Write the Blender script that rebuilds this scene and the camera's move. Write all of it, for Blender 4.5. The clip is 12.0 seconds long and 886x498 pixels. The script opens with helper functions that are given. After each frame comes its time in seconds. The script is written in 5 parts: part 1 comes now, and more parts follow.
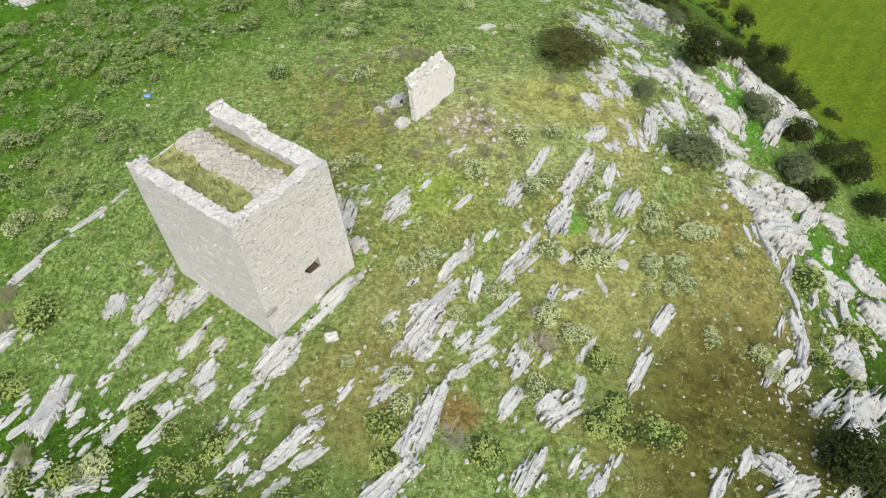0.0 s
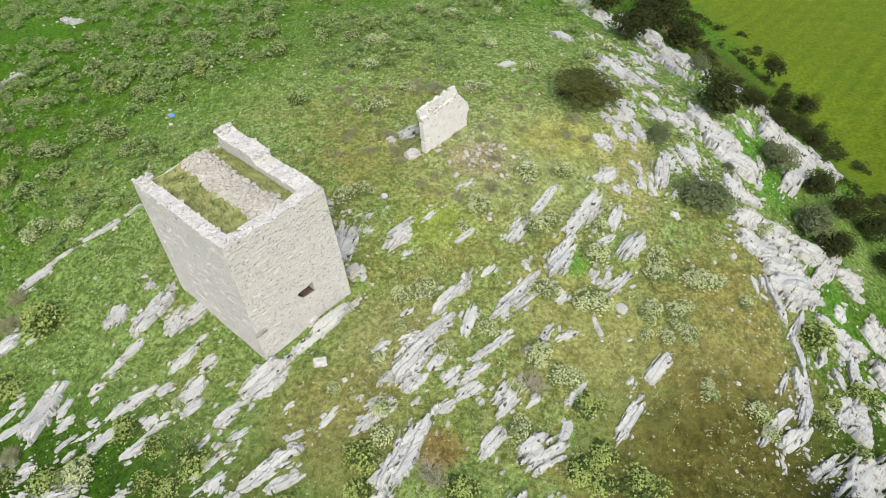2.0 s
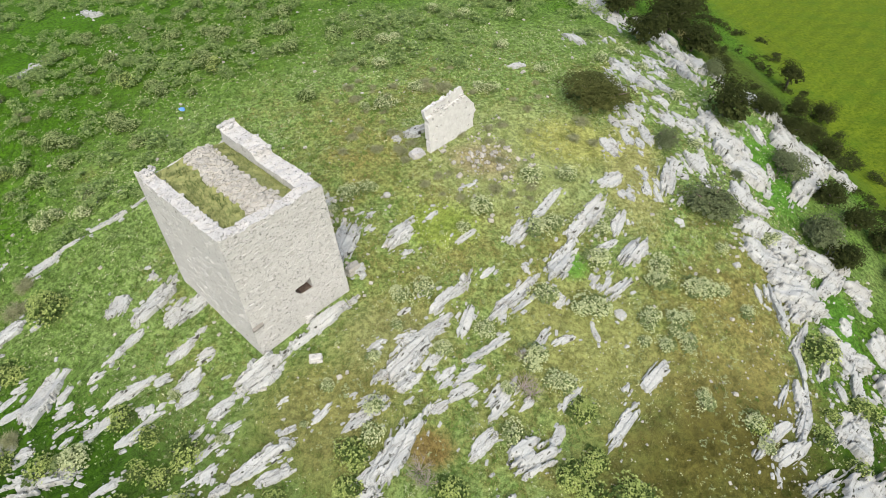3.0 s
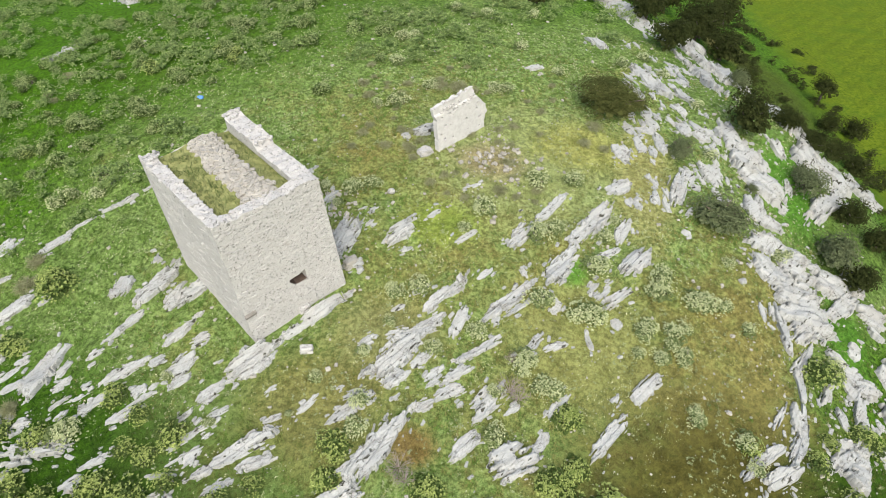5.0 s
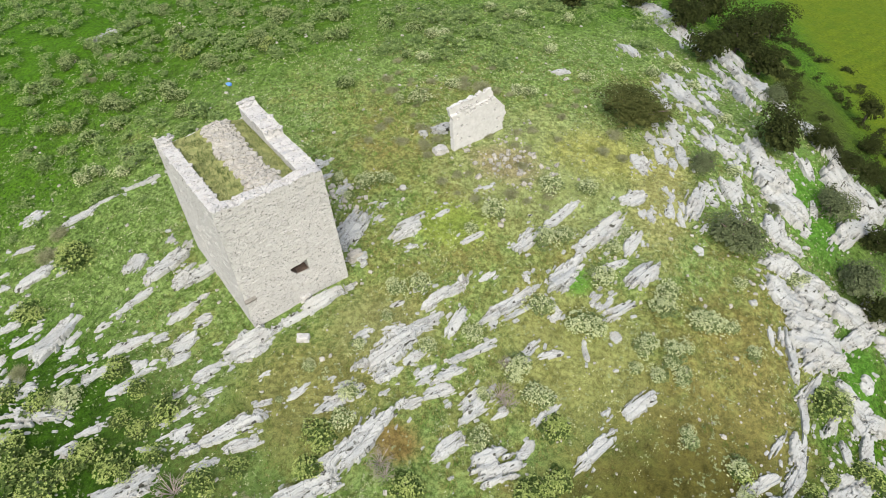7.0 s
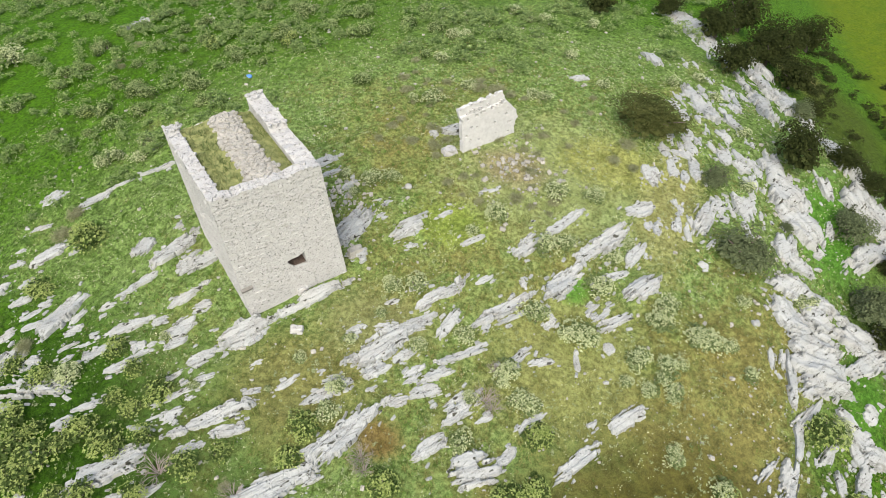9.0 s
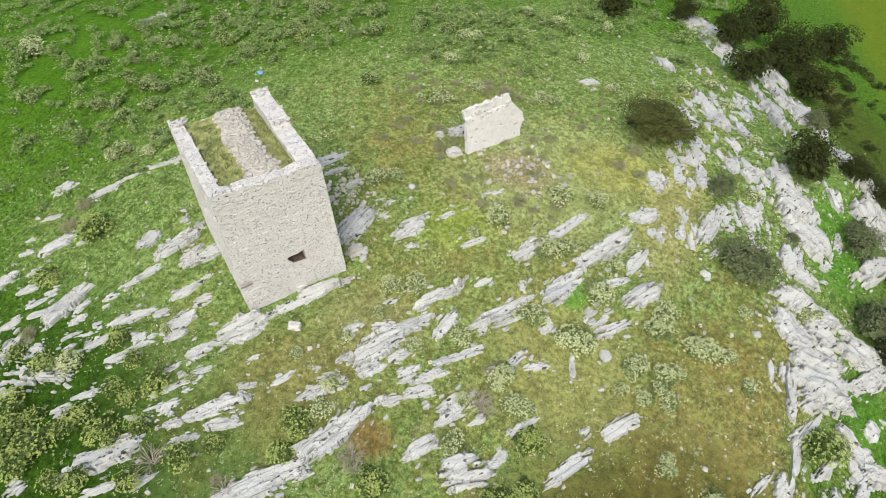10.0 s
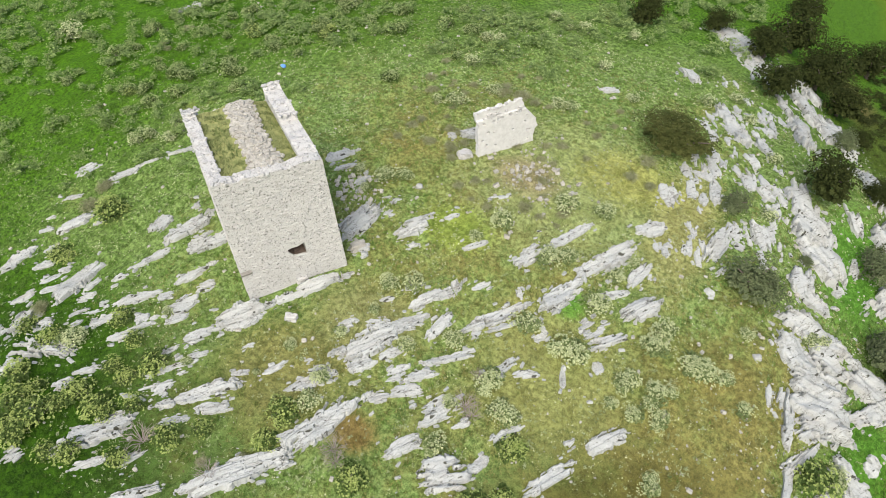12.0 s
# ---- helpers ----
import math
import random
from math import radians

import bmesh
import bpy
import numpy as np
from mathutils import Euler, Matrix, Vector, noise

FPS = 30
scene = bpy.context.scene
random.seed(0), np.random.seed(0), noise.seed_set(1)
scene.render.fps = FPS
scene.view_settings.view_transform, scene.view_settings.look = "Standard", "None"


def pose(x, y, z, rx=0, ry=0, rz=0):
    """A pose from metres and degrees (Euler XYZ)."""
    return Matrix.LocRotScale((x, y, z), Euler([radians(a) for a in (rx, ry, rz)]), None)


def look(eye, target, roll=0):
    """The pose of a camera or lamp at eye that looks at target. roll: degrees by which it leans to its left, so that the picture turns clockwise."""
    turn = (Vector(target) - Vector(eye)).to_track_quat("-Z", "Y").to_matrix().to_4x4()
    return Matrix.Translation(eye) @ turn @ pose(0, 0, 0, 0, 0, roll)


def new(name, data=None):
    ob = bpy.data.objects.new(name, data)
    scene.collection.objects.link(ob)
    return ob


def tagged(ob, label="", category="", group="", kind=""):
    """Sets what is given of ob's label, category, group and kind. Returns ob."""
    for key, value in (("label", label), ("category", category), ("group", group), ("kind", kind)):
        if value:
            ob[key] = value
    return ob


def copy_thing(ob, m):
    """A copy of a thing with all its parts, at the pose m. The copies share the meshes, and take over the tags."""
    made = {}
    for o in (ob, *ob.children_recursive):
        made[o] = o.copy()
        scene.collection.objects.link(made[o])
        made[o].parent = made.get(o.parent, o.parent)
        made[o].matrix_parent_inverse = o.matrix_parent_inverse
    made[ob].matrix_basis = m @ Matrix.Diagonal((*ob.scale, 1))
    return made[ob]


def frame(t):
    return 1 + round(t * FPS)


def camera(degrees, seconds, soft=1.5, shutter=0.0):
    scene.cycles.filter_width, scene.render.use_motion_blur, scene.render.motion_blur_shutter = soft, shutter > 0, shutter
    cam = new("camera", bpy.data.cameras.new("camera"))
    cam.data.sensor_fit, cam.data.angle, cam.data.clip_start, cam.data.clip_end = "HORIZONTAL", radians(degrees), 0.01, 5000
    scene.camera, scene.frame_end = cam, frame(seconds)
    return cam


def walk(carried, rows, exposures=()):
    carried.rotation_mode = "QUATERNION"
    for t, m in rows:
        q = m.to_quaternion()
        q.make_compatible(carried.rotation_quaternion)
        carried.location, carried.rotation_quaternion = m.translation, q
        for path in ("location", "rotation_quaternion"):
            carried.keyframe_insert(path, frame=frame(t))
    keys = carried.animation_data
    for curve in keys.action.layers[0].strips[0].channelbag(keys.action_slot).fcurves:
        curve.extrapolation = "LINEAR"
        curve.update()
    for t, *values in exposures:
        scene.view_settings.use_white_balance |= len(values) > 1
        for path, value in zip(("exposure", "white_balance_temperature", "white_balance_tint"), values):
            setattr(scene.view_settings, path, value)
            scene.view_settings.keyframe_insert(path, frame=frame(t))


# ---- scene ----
cam = camera(71.5, 12.0, soft=0.7)
METRES, EYE, TILT, LEAN, TURN = 10.0, 24.0, -50.0, 1.5, 0.0
ROWS = [
    (0.0, 0.0, 0.0, 0.0, 0.0, 0.0, -0.0),
    (0.5, 0.0444, 0.0012, 0.005, 0.71, 0.73, -0.88),
    (1.0, 0.0844, 0.0005, 0.0109, 1.48, 1.42, -1.85),
    (1.5, 0.1264, 0.0015, 0.0197, 2.19, 2.12, -2.74),
    (2.0, 0.1708, 0.0034, 0.0225, 2.93, 2.61, -3.62),
    (2.5, 0.21, 0.0051, 0.0266, 3.66, 2.56, -4.49),
    (3.0, 0.2522, 0.0087, 0.0332, 4.36, 2.46, -5.33),
    (5.0, 0.4116, 0.0289, 0.0528, 7.09, 2.04, -8.6),
    (5.5, 0.4499, 0.0324, 0.0614, 7.94, 1.85, -9.64),
    (6.0, 0.4941, 0.0369, 0.0723, 8.9, 1.63, -10.75),
    (6.5, 0.5336, 0.0439, 0.0813, 9.71, 1.43, -11.72),
    (7.0, 0.5759, 0.053, 0.0904, 10.55, 1.24, -12.64),
    (9.0, 0.7312, 0.0824, 0.1369, 13.52, 0.47, -15.94),
    (9.5, 0.7654, 0.0903, 0.1521, 14.16, 0.25, -16.64),
    (10.0, 0.8045, 0.0972, 0.1692, 15.07, -0.04, -17.61),
    (10.5, 0.8415, 0.1028, 0.1863, 15.96, -0.33, -18.55),
    (11.0, 0.8814, 0.1107, 0.2071, 16.83, -0.64, -19.46),
    (11.5, 0.9154, 0.1211, 0.2222, 17.54, -0.91, -20.19),
    (12.0, 0.9512, 0.136, 0.2348, 18.36, -1.22, -21.06),
]
walk(cam, [(t, pose(0, 0, EYE, TILT, LEAN, TURN) @ pose(METRES * x, METRES * y, METRES * z, 90 + pitch, roll, yaw)) for t, x, y, z, yaw, pitch, roll in ROWS], exposures=[(0.0, 0.14), (12.0, 0.14)])

# ---- world, sun, exposure ----
SUN_EL, SUN_AZ = 52.0, 163.0
world = bpy.data.worlds.new("overcast_sky")
scene.world = world
world.use_nodes = True
wn = world.node_tree
wn.nodes.clear()
w_out = wn.nodes.new("ShaderNodeOutputWorld")
w_bg = wn.nodes.new("ShaderNodeBackground")
w_sky = wn.nodes.new("ShaderNodeTexSky")
w_sky.sky_type = "NISHITA"
w_sky.sun_disc = False
w_sky.sun_elevation = radians(SUN_EL)
w_sky.sun_rotation = radians(SUN_AZ)
w_sky.air_density = 1.0
w_sky.dust_density = 6.0
w_sky.ozone_density = 0.6
w_bg.inputs["Strength"].default_value = 0.29
wn.links.new(w_sky.outputs["Color"], w_bg.inputs["Color"])
wn.links.new(w_bg.outputs["Background"], w_out.inputs["Surface"])
sun_data = bpy.data.lights.new("sun", "SUN")
sun_data.energy, sun_data.angle, sun_data.color = 1.05, radians(40), (1.0, 0.985, 0.955)
sun = new("sun", sun_data)
_a = radians(SUN_AZ)
_d = Vector((math.sin(_a) * math.cos(radians(SUN_EL)), math.cos(_a) * math.cos(radians(SUN_EL)), math.sin(radians(SUN_EL))))
sun.matrix_world = look(_d * 60, (0, 0, 0))


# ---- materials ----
# patches of other growth, some with haze or vignette put in: x, y, half-widths, colour
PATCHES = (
    # lighter turf on the crown, the centre haze put into its colour
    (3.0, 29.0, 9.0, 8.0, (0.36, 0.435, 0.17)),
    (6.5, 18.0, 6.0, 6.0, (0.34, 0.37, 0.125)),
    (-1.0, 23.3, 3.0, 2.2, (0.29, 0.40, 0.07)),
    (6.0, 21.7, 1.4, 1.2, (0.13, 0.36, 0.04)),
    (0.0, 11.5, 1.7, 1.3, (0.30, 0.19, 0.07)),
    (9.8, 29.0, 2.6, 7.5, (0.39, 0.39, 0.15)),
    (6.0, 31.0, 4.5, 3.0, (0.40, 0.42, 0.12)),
    # dry growth, darkened further to carry the corner vignette
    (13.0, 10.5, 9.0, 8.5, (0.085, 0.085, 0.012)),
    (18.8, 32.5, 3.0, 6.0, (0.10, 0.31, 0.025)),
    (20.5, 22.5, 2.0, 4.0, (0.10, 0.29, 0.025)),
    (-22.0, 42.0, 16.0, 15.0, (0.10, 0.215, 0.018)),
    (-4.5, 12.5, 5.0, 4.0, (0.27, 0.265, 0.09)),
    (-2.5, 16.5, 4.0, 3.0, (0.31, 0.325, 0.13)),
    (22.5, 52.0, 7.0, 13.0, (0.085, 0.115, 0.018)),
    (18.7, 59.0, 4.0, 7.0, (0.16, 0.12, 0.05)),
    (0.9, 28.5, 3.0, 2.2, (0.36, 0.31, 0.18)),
    # lush growth at the corners, lens vignette put into these dark tones
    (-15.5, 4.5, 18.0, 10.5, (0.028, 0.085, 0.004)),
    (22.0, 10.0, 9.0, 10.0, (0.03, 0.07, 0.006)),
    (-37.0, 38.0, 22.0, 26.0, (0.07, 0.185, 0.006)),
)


class Nodes:
    """A small builder for node materials."""

    def __init__(self, name, rough=0.9, spec=0.2):
        self.mat = bpy.data.materials.new(name)
        self.mat.use_nodes = True
        self.t = self.mat.node_tree
        self.bsdf = self.t.nodes["Principled BSDF"]
        self.bsdf.inputs["Roughness"].default_value = rough
        self.bsdf.inputs["Specular IOR Level"].default_value = spec
        self.geo = self.t.nodes.new("ShaderNodeNewGeometry")
        self.pos = self.geo.outputs["Position"]
        self.info = self.t.nodes.new("ShaderNodeObjectInfo")

    def link(self, a, b):
        self.t.links.new(a, b)

    def mapped(self, scale, turn=0.0):
        m = self.t.nodes.new("ShaderNodeMapping")
        m.vector_type = "TEXTURE"
        m.inputs["Scale"].default_value = scale
        m.inputs["Rotation"].default_value = (0, 0, radians(turn))
        self.link(self.pos, m.inputs["Vector"])
        return m.outputs["Vector"]

    def noise(self, scale, detail=4, rough=0.6, vec=None, distort=0.0):
        n = self.t.nodes.new("ShaderNodeTexNoise")
        n.inputs["Scale"].default_value = scale
        n.inputs["Detail"].default_value = detail
        n.inputs["Roughness"].default_value = rough
        n.inputs["Distortion"].default_value = distort
        self.link(vec or self.pos, n.inputs["Vector"])
        return n.outputs["Fac"]

    def ramp(self, fac, lo, hi):
        n = self.t.nodes.new("ShaderNodeMapRange")
        n.inputs["From Min"].default_value, n.inputs["From Max"].default_value = lo, hi
        self.link(fac, n.inputs["Value"])
        return n.outputs["Result"]

    def math(self, op, a, b=None):
        n = self.t.nodes.new("ShaderNodeMath")
        n.operation = op
        for i, v in enumerate((a, b)):
            if v is None:
                continue
            if isinstance(v, (int, float)):
                n.inputs[i].default_value = v
            else:
                self.link(v, n.inputs[i])
        return n.outputs[0]

    def mix(self, fac, a, b, kind="MIX"):
        n = self.t.nodes.new("ShaderNodeMix")
        n.data_type, n.blend_type = "RGBA", kind
        for sock, v in ((n.inputs[0], fac), (n.inputs[6], a), (n.inputs[7], b)):
            if isinstance(v, (int, float)):
                sock.default_value = v
            elif isinstance(v, tuple):
                sock.default_value = (*v, 1)
            else:
                self.link(v, sock)
        return n.outputs[2]

    def blob(self, x, y, rx, ry):
        """1 at the centre of an oval of ground, 0 past its rim."""
        s = self.t.nodes.new("ShaderNodeMapping")
        s.inputs["Location"].default_value = (-x / rx, -y / ry, 0)
        s.inputs["Scale"].default_value = (1 / rx, 1 / ry, 0)
        self.link(self.pos, s.inputs["Vector"])
        g = self.t.nodes.new("ShaderNodeTexGradient")
        g.gradient_type = "SPHERICAL"
        self.link(s.outputs["Vector"], g.inputs["Vector"])
        return g.outputs["Fac"]

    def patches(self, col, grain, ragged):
        """The colour of each patch of ground: its growth, in some with haze or vignette put in."""
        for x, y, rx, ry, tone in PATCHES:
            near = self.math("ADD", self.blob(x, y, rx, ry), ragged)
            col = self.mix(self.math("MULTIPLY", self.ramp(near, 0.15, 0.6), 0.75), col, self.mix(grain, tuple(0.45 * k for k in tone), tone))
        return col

    def finish(self, color, height=None, strength=0.5, distance=0.02):
        if isinstance(color, tuple):
            self.bsdf.inputs["Base Color"].default_value = (*color, 1)
        else:
            self.link(color, self.bsdf.inputs["Base Color"])
        if height is not None:
            b = self.t.nodes.new("ShaderNodeBump")
            b.inputs["Strength"].default_value = strength
            b.inputs["Distance"].default_value = distance
            self.link(height, b.inputs["Height"])
            self.link(b.outputs["Normal"], self.bsdf.inputs["Normal"])
        return self.mat


STRIKE = 50.0  # degrees: the way in which the beds of rock run


def make_ground():
    n = Nodes("meadow_ground", 0.95, 0.1)
    fine = n.noise(24.0, 6, 0.85)
    tuft = n.noise(4.5, 5, 0.7)
    mid = n.noise(1.1, 5, 0.65)
    big = n.noise(0.16, 4, 0.6)
    grain = n.ramp(n.math("ADD", n.math("MULTIPLY", fine, 0.5), n.math("MULTIPLY", tuft, 0.5)), 0.44, 0.58)
    green = n.mix(grain, (0.06, 0.095, 0.02), (0.25, 0.375, 0.115))
    dry = n.mix(grain, (0.115, 0.11, 0.032), (0.31, 0.30, 0.095))
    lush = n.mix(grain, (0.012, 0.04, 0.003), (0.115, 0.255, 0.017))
    # dry turf on the crown of the hill, lush grass on the flanks
    area = n.math("MAXIMUM", n.blob(12.5, 15, 12, 15), n.math("MULTIPLY", n.blob(0, 24, 19, 24), 0.55))
    area = n.math("ADD", n.math("MULTIPLY", area, 1.25), n.ramp(big, 0.7, 0.3))
    area = n.math("ADD", area, n.math("MULTIPLY", n.math("SUBTRACT", mid, 0.5), 1.7))
    col = n.mix(n.ramp(area, 0.7, 1.6), green, dry)
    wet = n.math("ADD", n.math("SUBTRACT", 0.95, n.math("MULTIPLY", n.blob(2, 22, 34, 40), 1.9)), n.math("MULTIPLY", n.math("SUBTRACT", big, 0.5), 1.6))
    # darker lush grass in two near zones, with corner vignette put into the colour
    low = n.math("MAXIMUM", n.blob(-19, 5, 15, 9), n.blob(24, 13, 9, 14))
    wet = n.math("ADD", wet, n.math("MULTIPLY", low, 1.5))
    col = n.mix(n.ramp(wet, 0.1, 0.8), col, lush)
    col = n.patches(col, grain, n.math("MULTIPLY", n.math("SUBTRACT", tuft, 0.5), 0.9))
    # the sown field in the valley
    sep = n.t.nodes.new("ShaderNodeSeparateXYZ")
    n.link(n.pos, sep.inputs["Vector"])
    patch = n.noise(0.35, 6, 0.7)
    field = n.mix(n.ramp(n.noise(3.2, 8, 0.9), 0.4, 0.6), (0.045, 0.09, 0.004), (0.15, 0.205, 0.012))
    field = n.mix(n.math("MULTIPLY", n.ramp(patch, 0.48, 0.7), 0.6), field, (0.06, 0.13, 0.008))
    edge = n.math("ADD", sep.outputs["X"], n.math("ADD", n.math("MULTIPLY", sep.outputs["Y"], 0.05), n.math("MULTIPLY", patch, 6.0)))
    col = n.mix(n.ramp(edge, 32.0, 36.0), col, field)
    soil = n.noise(2.3, 7, 0.75)
    col = n.mix(n.ramp(soil, 0.66, 0.73), col, (0.12, 0.095, 0.055))
    h = n.math("ADD", fine, n.math("ADD", tuft, n.math("MULTIPLY", mid, 1.5)))
    return n.finish(col, h, 1.0, 0.09)


def make_limestone():
    n = Nodes("weathered_limestone", 0.85, 0.25)
    along = n.mapped((1.0, 0.10, 0.3), STRIKE)
    streak = n.noise(1.0, 9, 0.74, along)
    fine = n.noise(16, 6, 0.75)
    big = n.noise(0.7, 4, 0.6)
    col = n.mix(n.ramp(fine, 0.35, 0.65), (0.275, 0.297, 0.283), (0.355, 0.378, 0.36))
    col = n.mix(n.math("MULTIPLY", n.ramp(streak, 0.58, 0.64), 0.8), col, (0.13, 0.13, 0.115))
    col = n.mix(n.math("MULTIPLY", n.ramp(big, 0.5, 0.8), 0.55), col, (0.25, 0.242, 0.21))
    lichen = n.noise(4.2, 7, 0.8)
    col = n.mix(n.ramp(lichen, 0.63, 0.66), col, (0.07, 0.075, 0.06))
    pock = n.noise(2.2, 3, 0.5, n.mapped((1.0, 0.45, 1.0), STRIKE))
    col = n.mix(n.ramp(pock, 0.645, 0.675), col, (0.05, 0.052, 0.04))
    # joints and solution cracks, drawn out along the beds
    vor = n.t.nodes.new("ShaderNodeTexVoronoi")
    vor.feature = "DISTANCE_TO_EDGE"
    vor.inputs["Scale"].default_value = 1.6
    warp = n.t.nodes.new("ShaderNodeVectorMath")
    warp.operation = "ADD"
    stretched = n.mapped((1.0, 0.32, 0.5), STRIKE)
    n.link(stretched, warp.inputs[0])
    jig = n.t.nodes.new("ShaderNodeTexNoise")
    jig.inputs["Scale"].default_value = 2.5
    jig.inputs["Detail"].default_value = 4
    n.link(stretched, jig.inputs["Vector"])
    n.link(jig.outputs["Color"], warp.inputs[1])
    n.link(warp.outputs["Vector"], vor.inputs["Vector"])
    joint = n.math("MULTIPLY", n.ramp(vor.outputs["Distance"], 0.05, 0.012), n.ramp(n.noise(1.7, 3, 0.5), 0.5, 0.6))
    col = n.mix(n.math("MULTIPLY", joint, 0.8), col, (0.06, 0.06, 0.052))
    h = n.math("SUBTRACT", n.math("MULTIPLY", fine, 0.5), n.math("MULTIPLY", n.ramp(streak, 0.5, 0.65), 1.5))
    return n.finish(col, h, 0.55, 0.05)


def make_masonry(name, light, dark, joint):
    n = Nodes(name, 0.9, 0.2)
    fine = n.noise(22, 5, 0.7)
    mid = n.noise(3.0, 5, 0.65)
    col = n.mix(n.info.outputs["Random"], light, dark)
    isl = n.mix(n.geo.outputs["Random Per Island"], light, dark)
    col = n.mix(0.5, col, isl)
    col = n.mix(n.ramp(fine, 0.35, 0.75), col, n.mix(1.0, col, (0.8, 0.79, 0.77), "MULTIPLY"))
    col = n.mix(n.math("MULTIPLY", n.ramp(mid, 0.55, 0.75), 0.5), col, joint)
    pit = n.noise(10.0, 6, 0.8)
    col = n.mix(n.ramp(pit, 0.58, 0.63), col, tuple(0.3 * c for c in joint))
    return n.finish(col, n.math("SUBTRACT", n.math("ADD", fine, mid), n.ramp(pit, 0.55, 0.63)), 0.8, 0.03)


def make_plain(name, a, b, scale, rough=0.9, spec=0.2, bump=0.3, vary=0.0, leaf=False, turf=False):
    n = Nodes(name, rough, spec)
    f = n.noise(scale, 5, 0.7)
    col = n.mix(n.ramp(f, 0.3, 0.7), a, b)
    if turf:
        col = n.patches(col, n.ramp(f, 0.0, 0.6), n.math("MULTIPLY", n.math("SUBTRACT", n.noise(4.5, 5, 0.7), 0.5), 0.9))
    if vary:
        r = n.math("MULTIPLY", n.geo.outputs["Random Per Island"], vary)
        col = n.mix(r, col, n.mix(1.0, col, (0.2, 0.3, 0.2), "MULTIPLY"))
    mat = n.finish(col, f if bump else None, bump, 0.01)
    if leaf:   # light passes through the blade
        tr = n.t.nodes.new("ShaderNodeBsdfTranslucent")
        n.link(col, tr.inputs["Color"])
        both = n.t.nodes.new("ShaderNodeMixShader")
        both.inputs["Fac"].default_value = 0.4
        n.link(n.bsdf.outputs["BSDF"], both.inputs[1])
        n.link(tr.outputs["BSDF"], both.inputs[2])
        n.link(both.outputs["Shader"], n.t.nodes["Material Output"].inputs["Surface"])
    return mat


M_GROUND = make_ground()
M_ROCK = make_limestone()
M_STONE = make_masonry("pale_rubble_stone", (0.49, 0.505, 0.487), (0.36, 0.37, 0.353), (0.21, 0.198, 0.172))
M_MORTAR = make_masonry("lime_mortar", (0.445, 0.458, 0.44), (0.405, 0.416, 0.398), (0.19, 0.18, 0.157))
M_RUBBLE = make_masonry("loose_rubble_stone", (0.43, 0.432, 0.385), (0.28, 0.278, 0.24), (0.22, 0.205, 0.175))
M_TURF = make_plain("roof_turf", (0.11, 0.135, 0.045), (0.25, 0.265, 0.105), 3.5, bump=0.9)
M_SHRUB = make_plain("grey_green_leaf", (0.35, 0.415, 0.19), (0.72, 0.765, 0.47), 5, 0.6, 0.3, 0.0, 0.45, True)
M_SHRUB_B = make_plain("yellow_green_leaf", (0.19, 0.28, 0.05), (0.60, 0.68, 0.24), 5, 0.6, 0.3, 0.0, 0.6, True)
M_OLIVE = make_plain("dark_evergreen_leaf", (0.025, 0.034, 0.010), (0.075, 0.092, 0.028), 2.5, 0.85, 0.08, 0.0, 0.6, True)
# inner leaves of the shrubs: shade between the shoots put into darker colours
M_SHADED_INNER = make_plain("shaded_inner_leaf", (0.045, 0.08, 0.018), (0.13, 0.19, 0.055), 5, 0.8, 0.1, 0.0, 0.6, True)
M_SHADED_INNER_PALE = make_plain("shaded_inner_grey_leaf", (0.10, 0.145, 0.05), (0.30, 0.365, 0.16), 5, 0.8, 0.1, 0.0, 0.6, True)
M_PLASTER = make_plain("weathered_lime_plaster", (0.37, 0.38, 0.365), (0.475, 0.488, 0.472), 3.5, bump=0.35)
M_GREY = make_plain("grey_olive_leaf", (0.095, 0.12, 0.06), (0.22, 0.26, 0.135), 2.5, 0.85, 0.08, 0.0, 0.6, True)
M_SCRUB = make_plain("hillside_leaf", (0.09, 0.165, 0.03), (0.38, 0.49, 0.18), 3, 0.6, 0.3, 0.0, 0.7, True)
M_LAUREL = make_plain("olive_evergreen_leaf", (0.05, 0.062, 0.018), (0.165, 0.18, 0.06), 1.5, 0.85, 0.08, 0.0, 0.6, True)
M_HERB = make_plain("low_herb_leaf", (0.22, 0.28, 0.115), (0.48, 0.53, 0.31), 2, 0.7, 0.2, 0.0, 0.5, True)
M_LEDGE = make_plain("grey_weathered_ledge", (0.13, 0.125, 0.11), (0.25, 0.245, 0.225), 6)
M_HILL = make_plain("hillside_shrub_leaf", (0.20, 0.28, 0.085), (0.52, 0.60, 0.29), 4, 0.6, 0.3, 0.0, 0.5, True)
M_TUSSOCK = make_plain("rough_tussock_blade", (0.19, 0.205, 0.095), (0.41, 0.42, 0.25), 3, 0.8, 0.2, 0.0, 0.5, True)
# dark brown that stands for shade inside the tower's opening
M_SILL_DARK = make_plain("sill_dark_brown", (0.035, 0.026, 0.02), (0.09, 0.07, 0.055), 9)
M_BARK = make_plain("grey_bark", (0.06, 0.05, 0.04), (0.16, 0.14, 0.11), 12)
M_TWIG = make_plain("dry_grey_twig", (0.16, 0.14, 0.12), (0.32, 0.29, 0.26), 12)
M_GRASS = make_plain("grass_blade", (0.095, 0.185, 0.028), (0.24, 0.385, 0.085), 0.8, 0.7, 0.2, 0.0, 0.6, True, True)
M_STRAW_ROOF = make_plain("roof_grass_blade", (0.11, 0.16, 0.045), (0.31, 0.33, 0.15), 1.6, 0.8, 0.2, 0.0, 0.5, True)
